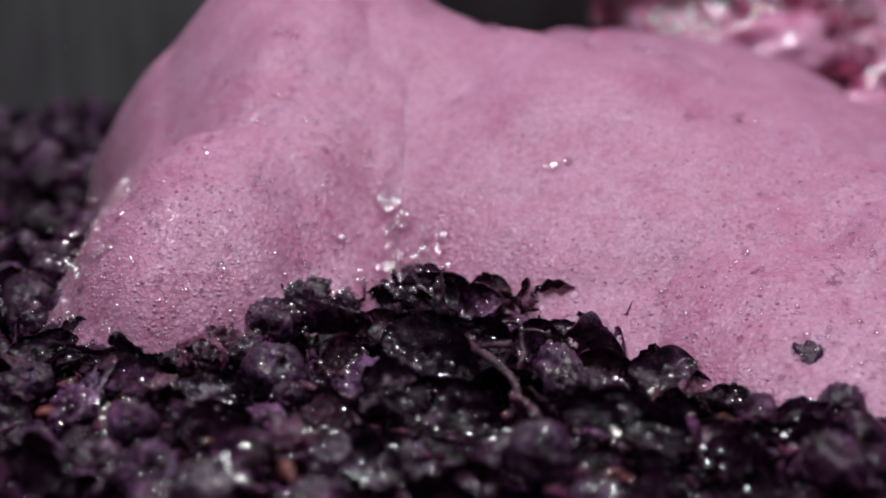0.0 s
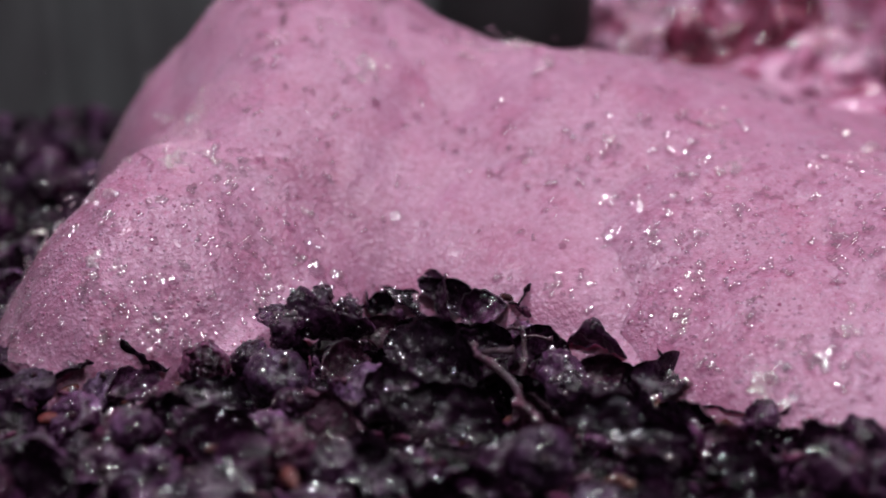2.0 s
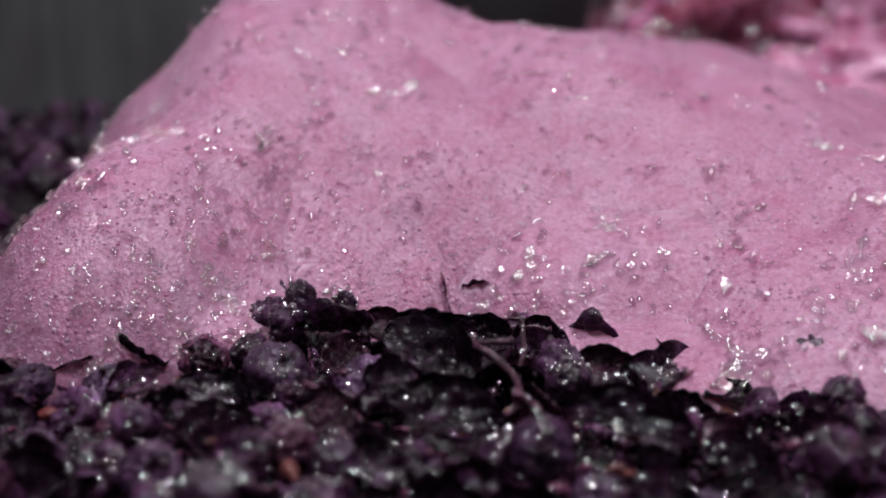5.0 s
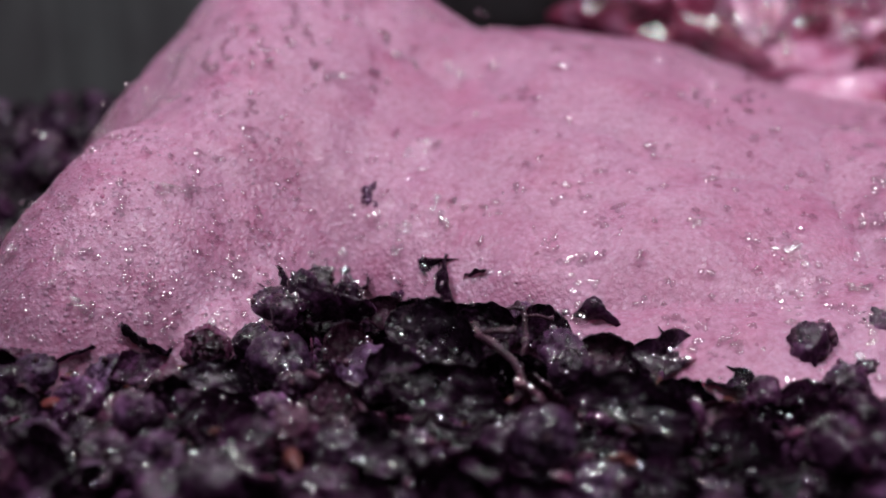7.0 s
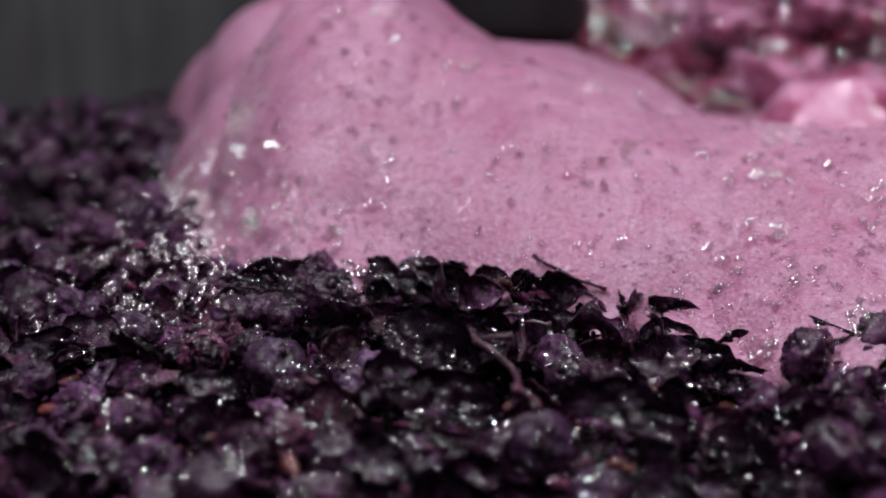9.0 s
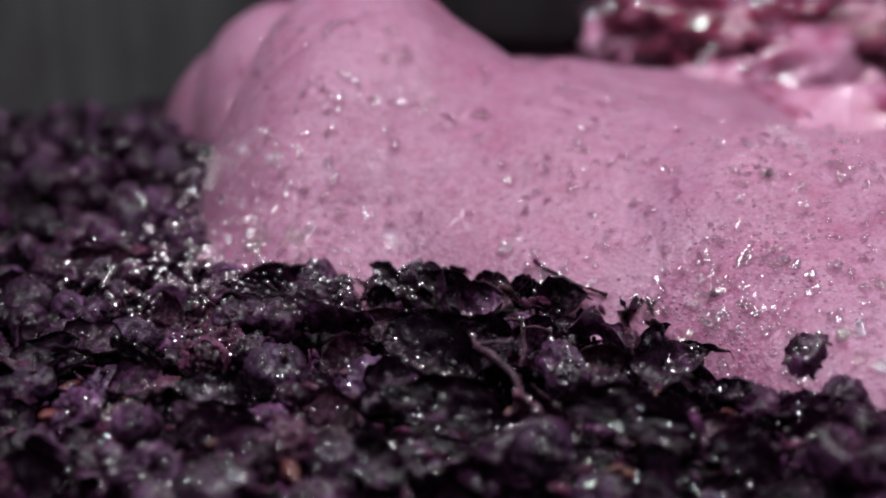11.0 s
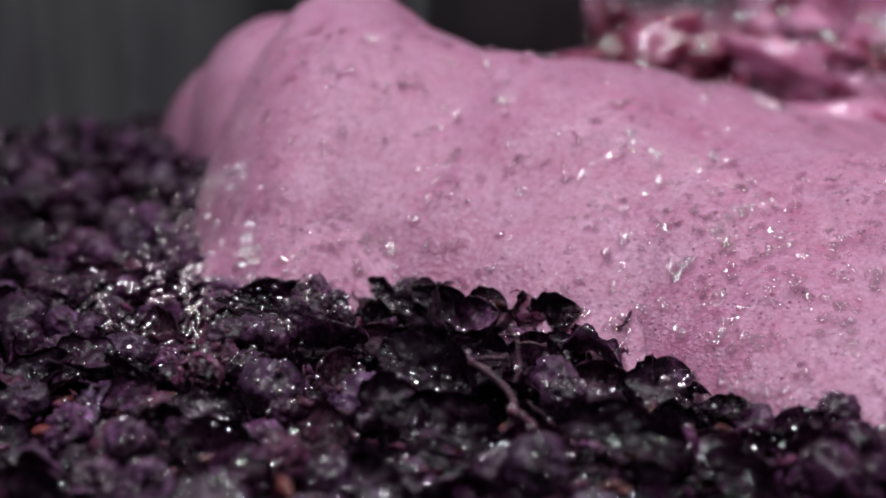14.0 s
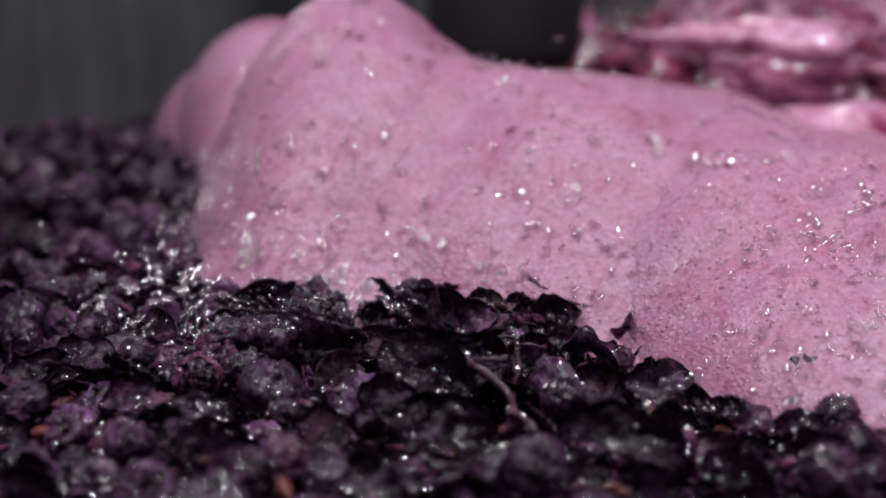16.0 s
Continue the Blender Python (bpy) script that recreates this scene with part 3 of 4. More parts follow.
SUNK = 0.010
LOBES = {  # domes (centre, radii, height, turn) and the places (seconds, dx, dy, dz) to which the lobe drifts
    "core": ([(-0.048, 0.460, 0.044, 0.118, 0.046, 0), (-0.036, 0.488, 0.064, 0.150, 0.084, 0, 0.9), (0.145, 0.420, 0.170, 0.160, 0.034, 0), (0.040, 0.465, 0.120, 0.150, 0.034, 0, 1.0), (0.008, 0.445, 0.095, 0.115, 0.052, 0, 0.8), (0.05, 0.378, 0.10, 0.066, 0.040, -20)],
             [(0, 0, 0, 0), (1.5, -0.001, 0, 0.001), (3.5, 0.001, -0.002, 0.001), (6.5, 0, 0, 0.002), (9, 0.003, 0.002, 0.000), (12, 0, 0, -0.002), (14, 0.001, 0, -0.001), (16, 0, 0, -0.002)]),
    "ridge": ([(0.100, 0.425, 0.185, 0.170, 0.050, 0, 1.3), (0.045, 0.460, 0.150, 0.150, 0.036, 0, 1.3)],
              [(0, 0, 0, 0), (2, 0, 0, -0.002), (3.5, 0, 0, 0.001), (6.5, 0, 0, 0), (7.2, 0, 0, -0.010), (8, 0, 0, -0.012), (9, 0, -0.004, -0.030), (10, 0, 0, -0.022), (11.4, 0, 0, -0.018), (12.5, 0, 0, -0.010), (13.5, 0, 0, -0.004), (14.1, 0, 0, -0.003), (14.7, 0, 0, -0.014), (15.2, 0, 0, -0.012), (16, 0, 0, -0.007)]),
    "left": ([(-0.066, 0.425, 0.054, 0.130, 0.050, 4), (-0.084, 0.490, 0.052, 0.09, 0.066, 0), (-0.05, 0.42, 0.06, 0.10, 0.030, 0)],
             [(0, -0.006, 0, 0), (1.5, -0.006, 0, 0.001), (4, 0.004, 0.001, 0), (6.5, -0.004, 0, 0), (7.5, -0.006, 0.004, -0.004), (8.3, 0.003, 0.010, -0.006), (9, 0.012, 0.024, -0.018), (9.9, 0.03, 0.04, -0.06), (11.2, 0.03, 0.04, -0.11), (16, 0.03, 0.04, -0.11)]),
    "toe": ([(-0.078, 0.362, 0.046, 0.078, 0.043, -14, 0.7), (-0.082, 0.330, 0.032, 0.040, 0.026, 0)],
            [(0, 0.010, 0.000, 0.004), (0.8, 0.003, -0.006, 0.004), (1.5, 0.001, -0.010, 0.005), (4, -0.008, -0.015, 0.005), (6.5, -0.008, -0.014, 0.007), (7.3, -0.010, -0.014, 0.004), (8, 0.004, 0.006, -0.004), (9, 0.018, 0.02, -0.048), (9.9, 0.02, 0.03, -0.09), (16, 0.02, 0.03, -0.11)]),
    "notch": ([(-0.095, 0.590, 0.045, 0.050, 0.060, 0), (-0.055, 0.56, 0.06, 0.07, 0.07, 0)],
              [(0, 0.004, 0, 0), (8, 0.004, 0, 0), (10, 0, 0, 0), (13, 0.002, 0, 0.001), (16, -0.004, 0, 0)]),
    "lip": ([(-0.026, 0.372, 0.070, 0.060, 0.039, -6, 0.7)],
            [(0, 0, 0.024, -0.007), (2, 0, 0.018, -0.002), (3, 0.0, -0.003, 0.006), (3.7, 0.0, -0.010, 0.008), (4.5, 0, -0.010, 0.008), (6.5, 0, -0.004, 0.006), (7, 0, 0.006, 0.002), (8, 0, 0.012, -0.002), (9, 0, 0.012, -0.003), (12, 0, 0.012, -0.002), (16, 0, 0.010, -0.002)]),
    "right": ([(0.118, 0.330, 0.078, 0.092, 0.040, 0), (0.190, 0.32, 0.09, 0.10, 0.040, 0)],
              [(0, 0, 0.002, -0.003), (1, 0, -0.004, -0.001), (2.2, -0.003, -0.005, 0.001), (3.5, -0.006, -0.005, 0.003), (4.5, -0.004, 0, 0), (6.5, 0.006, 0.016, -0.004), (7.5, 0.008, 0.022, -0.006), (9, 0.012, 0.016, -0.003), (11.5, 0.006, 0.003, 0), (12.5, 0.000, -0.002, 0), (14, 0.004, 0.002, 0), (15, 0.004, 0, 0), (16, 0.006, 0.002, 0)]),
    "rear": ([(0.075, 0.520, 0.125, 0.075, 0.070, -6)],
             [(0, 0, 0, 0.002), (0.7, 0.02, 0, -0.010), (1.5, 0, 0, 0.001), (2.2, 0, 0.01, -0.010), (3, 0.02, 0, -0.010), (3.6, 0, 0, 0.002), (4.5, 0, 0, -0.002), (6.4, -0.03, 0, 0.008), (7.0, -0.03, 0, -0.004), (7.6, 0, 0, 0.001), (8.4, -0.04, 0, 0.006), (9, -0.07, 0.01, -0.004), (9.8, -0.02, 0, 0), (11.4, -0.02, 0, -0.014), (12.4, 0, 0, -0.012), (13.4, 0.01, 0, -0.012), (14.1, 0.0, 0, -0.011), (14.7, -0.03, 0, -0.012), (15.3, 0.01, 0, -0.012), (16, 0, 0, -0.012)]),
}
LOBE_LABELS = {"core": "pale pink main mound of foam", "ridge": "broad pink foam ridge", "left": "pink foam lobe that draws back", "toe": "low pink foam tongue over grapes",
               "notch": "small pink foam lobe at the back", "lip": "low pink foam lip", "right": "broad pink foam tongue", "rear": "pink foam crest before the splash"}


def all_domes(key):
    """A lobe's own domes and, a little lower, those of the mound that it grows out of, so that it runs into it without a crease."""
    own = list(LOBES[key][0])
    if key in ("core", "rear", "notch"):
        return own
    under = [(d, 0.87 if key in ("lip", "toe") else 0.99) for d in LOBES["core"][0]]
    if key == "toe":
        under += [(d, 0.80) for d in LOBES["left"][0]]
    return own + [(*d[:4], d[4] * k, *d[5:]) for d, k in under]


def lobe_height(key, x, y):
    h = blended(x, y, all_domes(key))
    rough = np.minimum(1.0, h / 0.02)
    return h + rough * (0.0013 * waves(x, y, 21, 0.06) + 0.0005 * waves(x, y, 22, 0.02)) - SUNK


def drift(key, t):
    rows = LOBES[key][1]
    for a, b in zip(rows, rows[1:]):
        if t <= b[0]:
            f = (t - a[0]) / (b[0] - a[0])
            return [a[i] + f * (b[i] - a[i]) for i in (1, 2, 3)]
    return rows[-1][1:]


CELL = 0.002


def lobe_table(key):
    domes = all_domes(key)
    x0, x1 = min(d[0] - d[2] for d in domes) - 0.01, max(d[0] + d[2] for d in domes) + 0.01
    y0, y1 = min(d[1] - d[3] for d in domes) - 0.01, max(d[1] + d[3] for d in domes) + 0.01
    gx, gy = np.meshgrid(np.arange(x0, x1, CELL), np.arange(y0, y1, CELL))
    return x0, y0, lobe_height(key, gx, gy).tolist()


TABLES = {key: lobe_table(key) for key in LOBES}


def foam_top(x, y, t):
    """Height of the whole foam at a place and time."""
    best = -SUNK
    for key, (x0, y0, table) in TABLES.items():
        dx, dy, dz = drift(key, t)
        u, v = (x - dx - x0) / CELL, (y - dy - y0) / CELL
        i, j = int(u), int(v)
        if u < 0 or v < 0 or j + 1 >= len(table) or i + 1 >= len(table[0]):
            continue
        u, v = u - i, v - j
        best = max(best, dz + (table[j][i] * (1 - u) + table[j][i + 1] * u) * (1 - v) + (table[j + 1][i] * (1 - u) + table[j + 1][i + 1] * u) * v)
    return best


foam = new("wine_foam")
tagged(foam, "billowing pink wine foam spreading over the crushed grapes", "foam")
MOVES = []
for key, (own, rows) in LOBES.items():
    domes = all_domes(key)
    x0, x1 = min(d[0] - d[2] for d in domes) - 0.01, max(d[0] + d[2] for d in domes) + 0.01
    y0, y1 = min(d[1] - d[3] for d in domes) - 0.01, max(d[1] + d[3] for d in domes) + 0.01
    step = 0.0014 if key in ("core", "toe") else 0.0019
    me = grid_mesh("foam_lobe", x0, x1, int((x1 - x0) / step), y0, y1, int((y1 - y0) / step), lambda x, y: lobe_height(key, x, y), FOAM, -SUNK + 0.0005)
    ob = part("foam_lobe", me, foam, LOBE_LABELS[key])
    MOVES.append((ob, [(t, pose(dx, dy, dz)) for t, dx, dy, dz in rows]))


# bubbles ride on the foam: small rafts that rise, drift to the edge and go under
def joined_balls(name, spots, mat):
    verts, faces, base = [], [], 0
    v, f = DROPS[0]
    for x, y, z, r in spots:
        verts.append(v * np.array((r, r, r * 0.66)) + np.array((x, y, z)))
        faces.append(f + base)
        base += len(v)
    return arrays_mesh(name, np.concatenate(verts), np.concatenate(faces), mat)


def speck_mesh(seed):
    """Small clumps of touching bubbles, spread over a thumb's width."""
    r = random.Random(seed)
    spots = []
    for c in range(r.randint(4, 7)):
        cx, cy = r.gauss(0, 0.011), r.gauss(0, 0.009)
        a = r.uniform(0, 6.28)
        for k in range(r.choice((1, 2, 2, 3, 4, 5))):
            s = 0.0006 + 0.0010 * r.random() ** 2
            spots.append((cx, cy, s * 0.25, s))
            a += r.choice((-2.1, 2.1)) + r.uniform(-0.4, 0.4)
            cx, cy = cx + 1.8 * s * math.cos(a), cy + 1.8 * s * math.sin(a)
    return joined_balls("bubble_specks", spots, BUBBLE)


ROUND = ball_arrays(3, 40, 0.0)
BALL = arrays_mesh("bubble", ROUND[0] * np.array((1, 1, 0.68)), ROUND[1], BUBBLE)
SPECKS = [speck_mesh(200 + k) for k in range(16)]


def raft(r):
    """A bubble with smaller ones clinging to it."""
    s = r.uniform(0.0009, 0.0020) * (1.8 if r.random() < 0.05 else 1)
    lead = part("bubble", BALL, foam)
    spots = []
    for k in range(r.choice((0, 1, 2, 2, 3, 4, 5))):
        a, q = r.uniform(0, 6.28), r.uniform(0.5, 1.0)
        d = (1 + q) * r.uniform(0.85, 1.25)
        spots.append((d * math.cos(a), d * math.sin(a), -0.1, q))
    for x, y, z, q in spots:
        part("bubble", BALL, lead, "", pose(x, y, z) @ Matrix.Scale(q, 4))
    lead.scale = (s, s, s)
    return lead


def flow(x, y):
    f = min(1.0, max(0.0, (y - 0.33) / 0.14))
    f = f * f * (3 - 2 * f)
    side = min(1.0, max(0.0, (x - 0.03) / 0.08))
    return (-0.060 * f - (1 - f) * (0.016 - 0.008 * side), -0.010 * f - (1 - f) * 0.022)


def ride(x, y, born, life, spin, lift=0.0, pace=1.0):
    """Rows of a thing that rises out of the foam, rides on it and sinks again at the edge or when its time is over."""
    rows, t, step = [], born, 0.25
    turn = spin * 40
    while True:
        z = foam_top(x, y, min(16, max(0, t)))
        age = t - born
        inside = z > 0.004 and age < life
        e = 0.004
        gx = (foam_top(x + e, y, max(0, min(16, t))) - foam_top(x - e, y, max(0, min(16, t)))) / (2 * e)
        gy = (foam_top(x, y + e, max(0, min(16, t))) - foam_top(x, y - e, max(0, min(16, t)))) / (2 * e)
        n = Vector((-max(-2, min(2, gx)), -max(-2, min(2, gy)), 1)).normalized()
        sink = max(0.0, 1 - age / 0.35) * 0.006
        q = Vector((0, 0, 1)).rotation_difference(n).to_matrix().to_4x4()
        m = Matrix.Translation(Vector((x, y, z)) + n * (lift - sink)) @ q @ pose(0, 0, 0, 0, 0, turn)
        if t >= 0:
            if not rows and t > 0:
                rows.append((0.0, Matrix.Translation((0, 0, -0.012)) @ m))
                if t > 0.3:
                    rows.append((t - 0.2, Matrix.Translation((0, 0, -0.012)) @ m))
            rows.append((t, m))
        if not inside or t >= 16:
            break
        vx, vy = flow(x, y)
        x, y, t, turn = x + pace * vx * step, y + pace * vy * step, t + step, turn + spin * 5
    if not rows:
        return None
    last = rows[-1]
    if last[0] < 15.5:
        down = Matrix.Translation((0, -0.002, -0.016)) @ last[1]
        rows.append((last[0] + 0.4, down))
        rows.append((16.0, Matrix.Translation((0, 0, -0.02)) @ down))
    return [r for r in rows if r[0] <= 16.0]


wander = random.Random(77)
for k in range(2000):
    big = k % 5 < 2
    born = wander.uniform(-4.5, 15.5)
    y = wander.uniform(0.27, 0.47)
    x = wander.uniform(-0.09, 0.34 * y + 0.05)
    if foam_top(x, y, max(0, born)) < 0.010:
        continue
    rows = ride(x, y, born, wander.uniform(2.5, 5.5), wander.uniform(-1, 1))
    if rows:
        ob = raft(wander) if big else tagged(part("bubble_specks", wander.choice(SPECKS), foam, "tiny clear bubbles"), kind="stuff")
        MOVES.append((ob, rows))


# slower froth that gathers along the foam's edge
for k in range(380):
    born, x, y = wander.uniform(-7.0, 15.0), wander.uniform(-0.12, 0.13), 0.21
    while y < 0.50 and foam_top(x, y, max(0, born)) < 0.009:
        y += 0.002
    y += 0.001 + 0.042 * wander.random() ** 1.8
    rows = ride(x, y, born, wander.uniform(4, 8), wander.uniform(-0.5, 0.5), 0.0, 0.30)
    if rows and y < 0.50:
        if k % 2 == 0:
            ob = raft(wander)
            ob.scale = ob.scale * 0.8
        else:
            ob = tagged(part("bubble_specks", wander.choice(SPECKS), foam, "tiny clear bubbles"), kind="stuff")
        MOVES.append((ob, rows))


# fine froth of tiny bubbles along the edge of the main mound and the tongues
def froth(key, count, seed, reach):
    r = random.Random(seed)
    xs = LOBES[key][0]
    x0, x1 = min(d[0] - d[2] for d in xs), max(d[0] + d[2] for d in xs)
    y0, y1 = min(d[1] - d[3] for d in xs), max(d[1] + d[3] for d in xs)
    px, py = np.array([r.uniform(x0, x1) for _ in range(count * 14)]), np.array([r.uniform(y0, min(y1, y0 + 0.16)) for _ in range(count * 14)])
    pz = lobe_height(key, px, py)
    spots = []
    for x, y, z in zip(px, py, pz):
        if len(spots) >= count or not 0.0 < z or r.random() > math.exp(-max(0.0, z - 0.004) / reach):
            continue
        s = 0.0003 + 0.0012 * r.random() ** 2.5
        spots.append((x, y, z + s * 0.2, s))
    ob = part("froth", joined_balls("froth", spots, BUBBLE), foam, "fine clear bubbles at the foam's edge")
    tagged(ob, kind="stuff")
    MOVES.append((ob, [(t, pose(dx, dy, dz)) for t, dx, dy, dz in LOBES[key][1]]))


froth("core", 1500, 1, 0.014)
froth("left", 900, 2, 0.02)
froth("toe", 900, 3, 0.02)
froth("right", 1200, 4, 0.02)
froth("lip", 900, 5, 0.02)


# the foam's skin: small domes of packed bubbles all over each lobe
def half_ball():
    rings, verts, faces = [(0.0, 1.0), (0.62, 0.70), (1.0, 0.0)], [(0.0, 0.0, 1.0)], []
    for r, z in rings[1:]:
        verts += [(r * math.cos(k * math.pi / 3.5), r * math.sin(k * math.pi / 3.5), z) for k in range(7)]
    faces = [(0, 1 + k, 1 + (k + 1) % 7) for k in range(7)]
    for k in range(7):
        a, b = 1 + k, 1 + (k + 1) % 7
        faces += [(a, a + 7, b + 7), (a, b + 7, b)]
    return np.array(verts), np.array(faces)


def foam_skin(key, per_area, seed):
    r = np.random.RandomState(seed)
    domes = LOBES[key][0]
    x0, x1 = min(d[0] - d[2] for d in domes), min(0.24, max(d[0] + d[2] for d in domes))
    y0, y1 = min(d[1] - d[3] for d in domes), min(0.56, max(d[1] + d[3] for d in domes))
    n = int((x1 - x0) * (y1 - y0) * per_area)
    x, y = r.uniform(x0, x1, n), y0 + (y1 - y0) * r.uniform(0, 1, n) ** 1.25
    e = 0.001
    z = lobe_height(key, x, y)
    gx, gy = (lobe_height(key, x + e, y) - z) / e, (lobe_height(key, x, y + e) - z) / e
    keep = (z > 0.001) & (gy > -0.35) & (np.hypot(gx, gy) < 6)
    x, y, z, gx, gy = x[keep], y[keep], z[keep], gx[keep], gy[keep]
    normal = np.stack([-gx, -gy, np.ones_like(gx)], 1)
    normal /= np.linalg.norm(normal, axis=1)[:, None]
    side = np.cross(normal, (0.0, 1.0, 0.2))
    side /= np.linalg.norm(side, axis=1)[:, None]
    other = np.cross(normal, side)
    size = 0.00026 + 0.00050 * r.uniform(0, 1, len(x)) ** 3
    v, f = half_ball()
    p = np.stack([x, y, z], 1)[:, None] + size[:, None, None] * (v[None, :, :1] * side[:, None] + v[None, :, 1:2] * other[:, None] + (0.85 * v[None, :, 2:] - 0.25) * normal[:, None])
    faces = (f[None] + (np.arange(len(x)) * len(v))[:, None, None]).reshape(-1, 3)
    ob = part("foam_skin", arrays_mesh("foam_skin", p.reshape(-1, 3).tolist(), faces.tolist(), FROTH), foam, "pale pink skin of packed fine bubbles")
    tagged(ob, kind="stuff")
    MOVES.append((ob, [(t, pose(dx, dy, dz)) for t, dx, dy, dz in LOBES[key][1]]))


for key, per_area, seed in (("core", 160000, 61), ("ridge", 130000, 62), ("left", 200000, 63), ("toe", 300000, 64), ("lip", 300000, 65), ("right", 220000, 66)):
    foam_skin(key, per_area, seed)

# ============ the wine that pours in behind the foam ============
def pool_height(x, y):
    return 0.020 + 0.010 * waves(x, y, 31, 0.12) + 0.004 * waves(x, y, 32, 0.04) - 0.35 * np.maximum(0, 0.15 - x) ** 1.0 - 0.3 * np.maximum(0, 0.50 - y) - 0.4 * np.maximum(0, np.hypot(x - 0.34, y - 0.72) - 0.27)


tagged(new("wine_pool", grid_mesh("wine_pool", -0.04, 0.76, 300, 0.42, 1.12, 260, pool_height, WINE, -0.02)), "churning pink froth-covered red wine behind the foam", "wine", kind="stuff")


def splash_mesh(seed, size):
    bm = bmesh.new()
    bmesh.ops.create_icosphere(bm, subdivisions=4, radius=1.0)
    for v in bm.verts:
        d = v.co.normalized()
        k = 0.85 + 0.50 * fold_noise(d, seed, 0.65) + 0.34 * fold_noise(d, seed + 3, 0.28) + 0.14 * fold_noise(d, seed + 6, 0.13)
        v.co = Vector((d.x * 1.9, d.y, d.z * 0.7)) * k * size
    return mesh_of("wine_splash", bm, (WINE, WINE_DARK)[seed % 2])


SPLASHES = [splash_mesh(300 + k, 0.019 + 0.004 * (k % 4)) for k in range(8)]
churn = random.Random(9)
SPRAYS = [joined_balls("spray", [(churn.gauss(0, 0.026), churn.gauss(0, 0.018), churn.uniform(0.006, 0.030), churn.uniform(0.0012, 0.0040)) for _ in range(24)], DROP) for k in range(4)]
for k in range(52):
    x, y = churn.uniform(0.10, 0.36), churn.uniform(0.56, 0.80)
    ob = tagged(new("wine_splash", SPLASHES[k % 8]), ("frothy pink surge of wine", "glossy dark red surge of wine")[k % 2] + " in the churning pool", "wine", "surges of wine")
    tagged(part("spray", SPRAYS[k % 4], ob, "clear drops of wine"), kind="stuff")
    rows, a = [], churn.uniform(0, 6)
    for j in range(33):
        t = j * 0.5
        rows.append((t, pose(x + churn.gauss(0, 0.014), y + churn.gauss(0, 0.012), 0.030 + churn.gauss(0, 0.013), churn.gauss(0, 22), churn.gauss(0, 22), 40 * a + churn.gauss(0, 22))))
    MOVES.append((ob, rows))


def pouring_wine():
    """The falling jet: ropes of wine twisted round one another."""
    ob = tagged(new("wine_jet"), "pink jet of red wine falling into the pool", "wine")
    for k in range(7):
        bm = bmesh.new()
        a = 2 * math.pi * k / 7
        pts = [Vector((0.030 * math.cos(a + s * 0.11) * (1 + 0.25 * math.sin(s * 0.7 + k)), 0.022 * math.sin(a + s * 0.11), 0.03 + s * 0.022)) for s in range(24)]
        tube(bm, pts, [0.017 * (1 + 0.3 * math.sin(s * 0.9 + 2 * k)) for s in range(24)], 12, k)
        rope = part("rope_of_wine", mesh_of("rope_of_wine", bm, (WINE, WINE_DARK)[k % 3 == 1]), ob)
        rows = [(j * 0.5, pose(0.004 * math.sin(j * 1.7 + k), 0.004 * math.cos(j * 1.3 + k), 0.012 * math.sin(j * 2.1 + k * 1.9), 0, 0, 14 * math.sin(j * 1.1 + k))) for j in range(33)]
        MOVES.append((rope, rows))
    ob.location = (0.215, 0.70, -0.01)


pouring_wine()


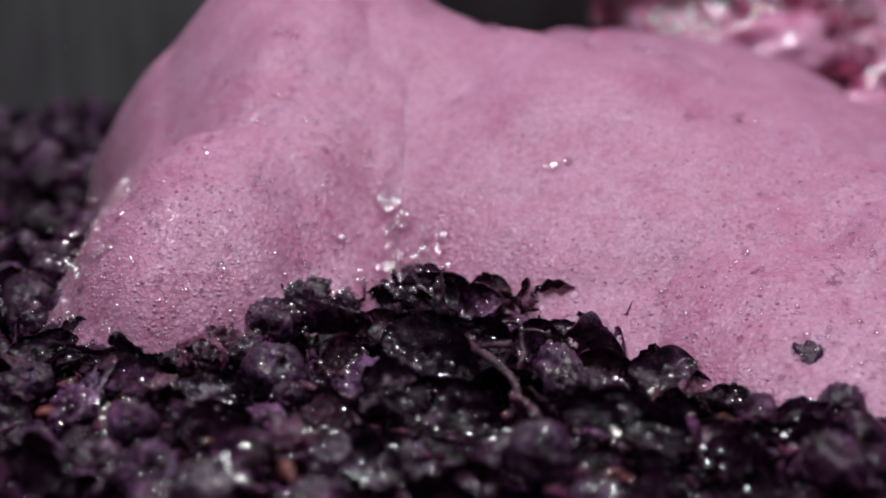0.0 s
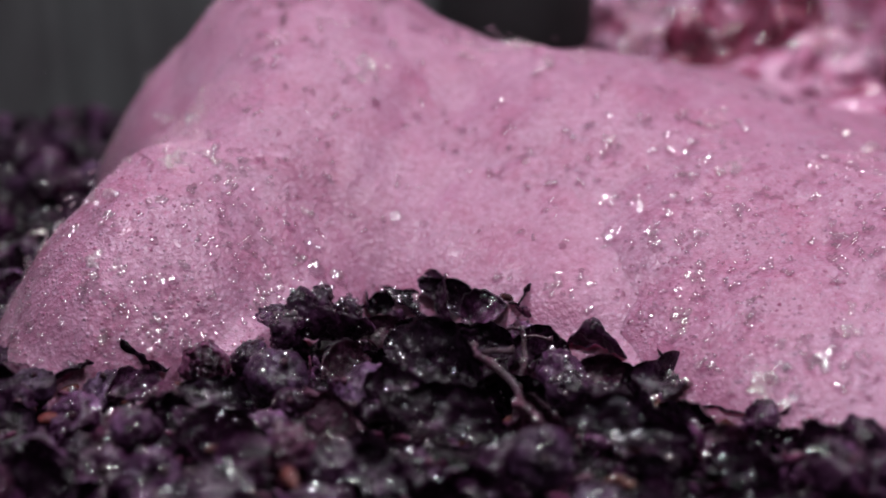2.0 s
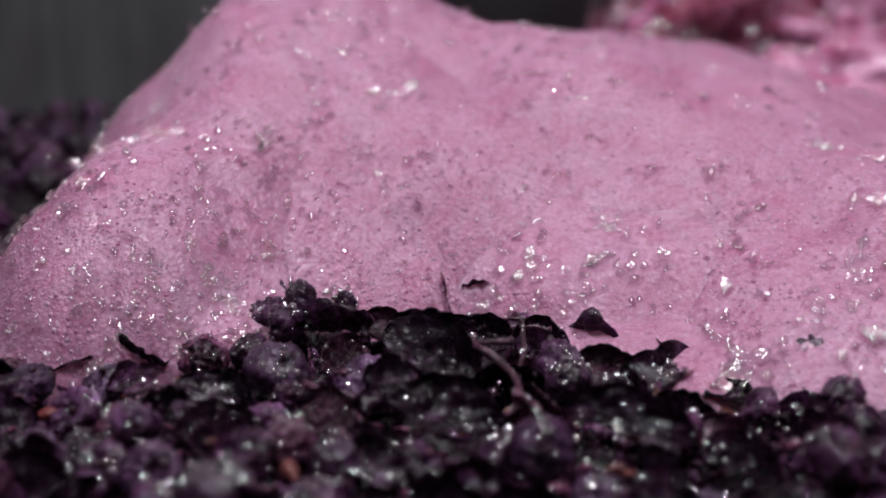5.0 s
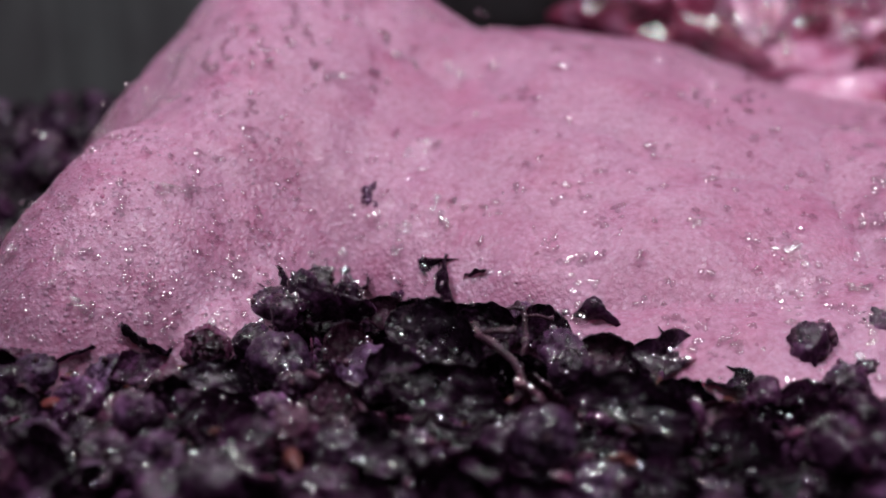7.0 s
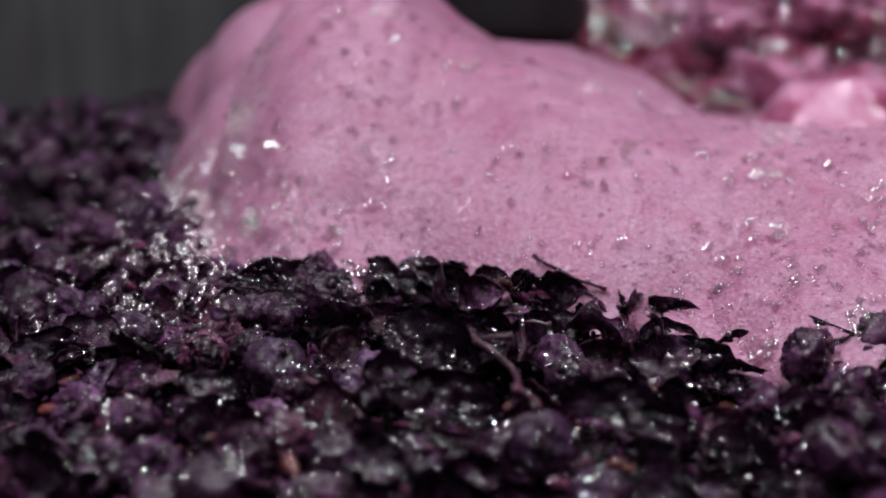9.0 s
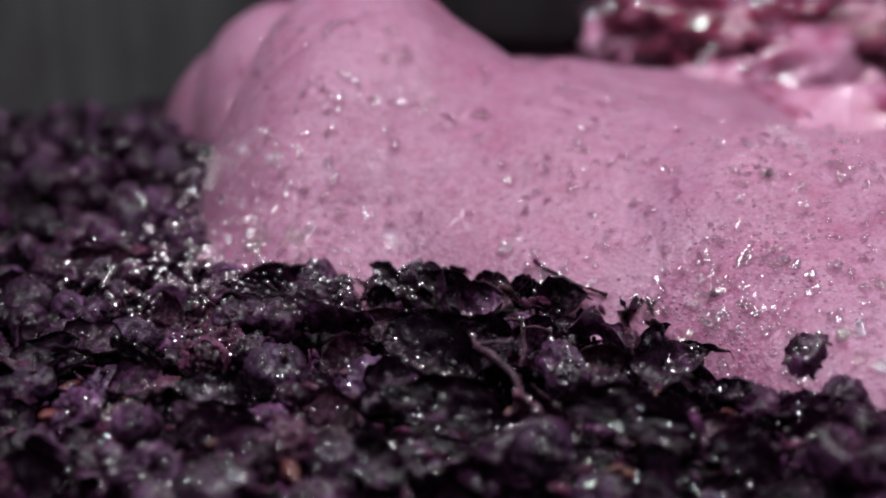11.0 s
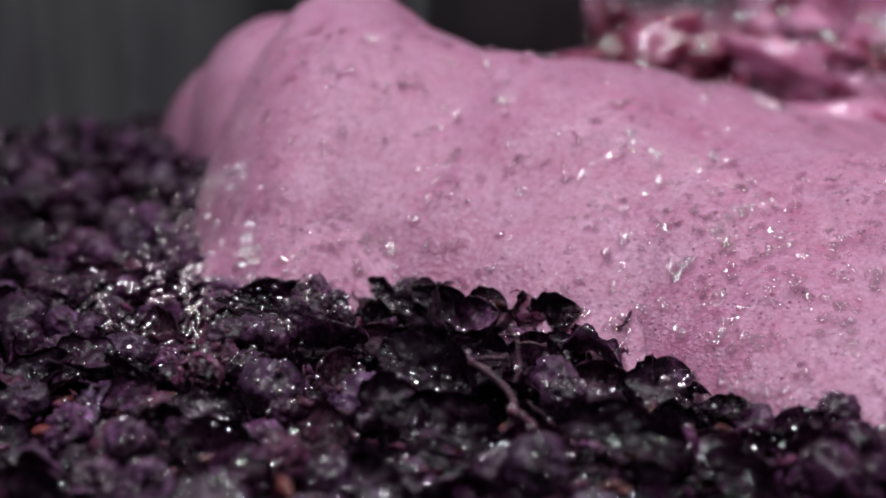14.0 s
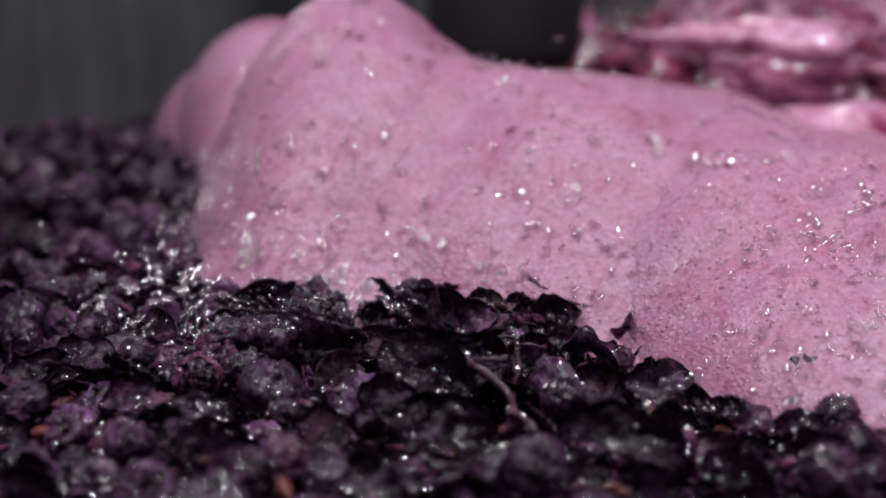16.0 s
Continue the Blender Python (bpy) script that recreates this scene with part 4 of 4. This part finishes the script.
def black_hose():
    """A wide rubber hose that hangs into the tank behind the foam, with a rolled end."""
    ob = tagged(new("rubber_hose"), "wide black rubber hose hanging into the tank behind the foam", "hose")
    n = 48
    bm = bmesh.new()
    profile = [(0.036, 0.60), (0.040, 0.60)] + [(0.040 + 0.0012 * (k % 2), 0.58 - 0.022 * k) for k in range(24)] + [(0.041, 0.030), (0.036, 0.020), (0.028, 0.017), (0.022, 0.022), (0.022, 0.10)]
    rings = [[bm.verts.new((r * math.cos(2 * math.pi * k / n), r * math.sin(2 * math.pi * k / n), z)) for k in range(n)] for r, z in profile]
    for a, b in zip(rings, rings[1:]):
        for k in range(n):
            bm.faces.new((a[k], b[k], b[(k + 1) % n], a[(k + 1) % n]))
    part("tube", mesh_of("tube", bm, RUBBER), ob)
    bm = bmesh.new()
    tube(bm, [Vector((0.0425 * math.cos(k * math.pi / 24), 0.0425 * math.sin(k * math.pi / 24), 0.12)) for k in range(49)], [0.0022] * 49, 8, 4)
    part("clamp_band", mesh_of("clamp_band", bm, STEEL), ob, "dull steel clamp band")
    ob.matrix_world = pose(0.034, 0.645, 0.022, 0, 3, 0)


black_hose()


# ============ loose bits that ride on the foam ============
def floating_skin():
    ob = tagged(new("grape", BERRIES[5]), "dark crumpled grape carried down by the foam", "grape")
    ob.scale = (1.0, 0.9, 0.75)
    rest = (-0.0335, 0.3360)
    rows = [(0.0, pose(-0.014, 0.366, -0.004, 0, 0, 0)), (6.2, pose(-0.016, 0.364, 0.004, 20, 0, 20)), (6.9, pose(-0.0190, 0.347, foam_top(-0.0190, 0.347, 6.9) - 0.003, 40, 10, 40)),
            (7.5, pose(-0.0235, 0.345, foam_top(-0.0235, 0.345, 7.5), 50, 10, 60)), (8.0, pose(-0.0280, 0.343, foam_top(-0.0280, 0.343, 8.0), 55, 20, 80)),
            (8.8, pose(*rest, 0.013, 60, 20, 100)), (9.5, pose(*rest, 0.012, 62, 20, 100)), (16.0, pose(*rest, 0.012, 62, 20, 100))]
    MOVES.append((ob, rows))


floating_skin()


def floating_twig():
    bm = bmesh.new()
    pts = wavy_line(0.020, 0.002, 10, 8)
    tube(bm, pts, [0.0006] * 11, 7, 2)
    ob = tagged(new("twig", mesh_of("twig", bm, STEM)), "thin dark twig drifting on the foam", "twig")
    way = [(2.4, 0.150, 0.345), (3.0, 0.118, 0.332), (3.5, 0.092, 0.325), (4.0, 0.070, 0.313), (4.7, 0.054, 0.300)]
    rows = [(t, pose(x, y, foam_top(x, y, t) + 0.0005, 20, 0, -6 - 4 * t)) for t, x, y in way]
    rows = [(0.0, Matrix.Translation((0.04, 0.01, -0.02)) @ rows[0][1]), (2.0, Matrix.Translation((0.01, 0.004, -0.01)) @ rows[0][1]), *rows]
    rows += [(5.3, Matrix.Translation((-0.005, -0.008, -0.02)) @ rows[-1][1]), (16.0, Matrix.Translation((-0.005, -0.008, -0.025)) @ rows[-1][1])]
    MOVES.append((ob, rows))


floating_twig()


def motions():
    for ob, rows in MOVES:
        walk(ob, rows)


motions()
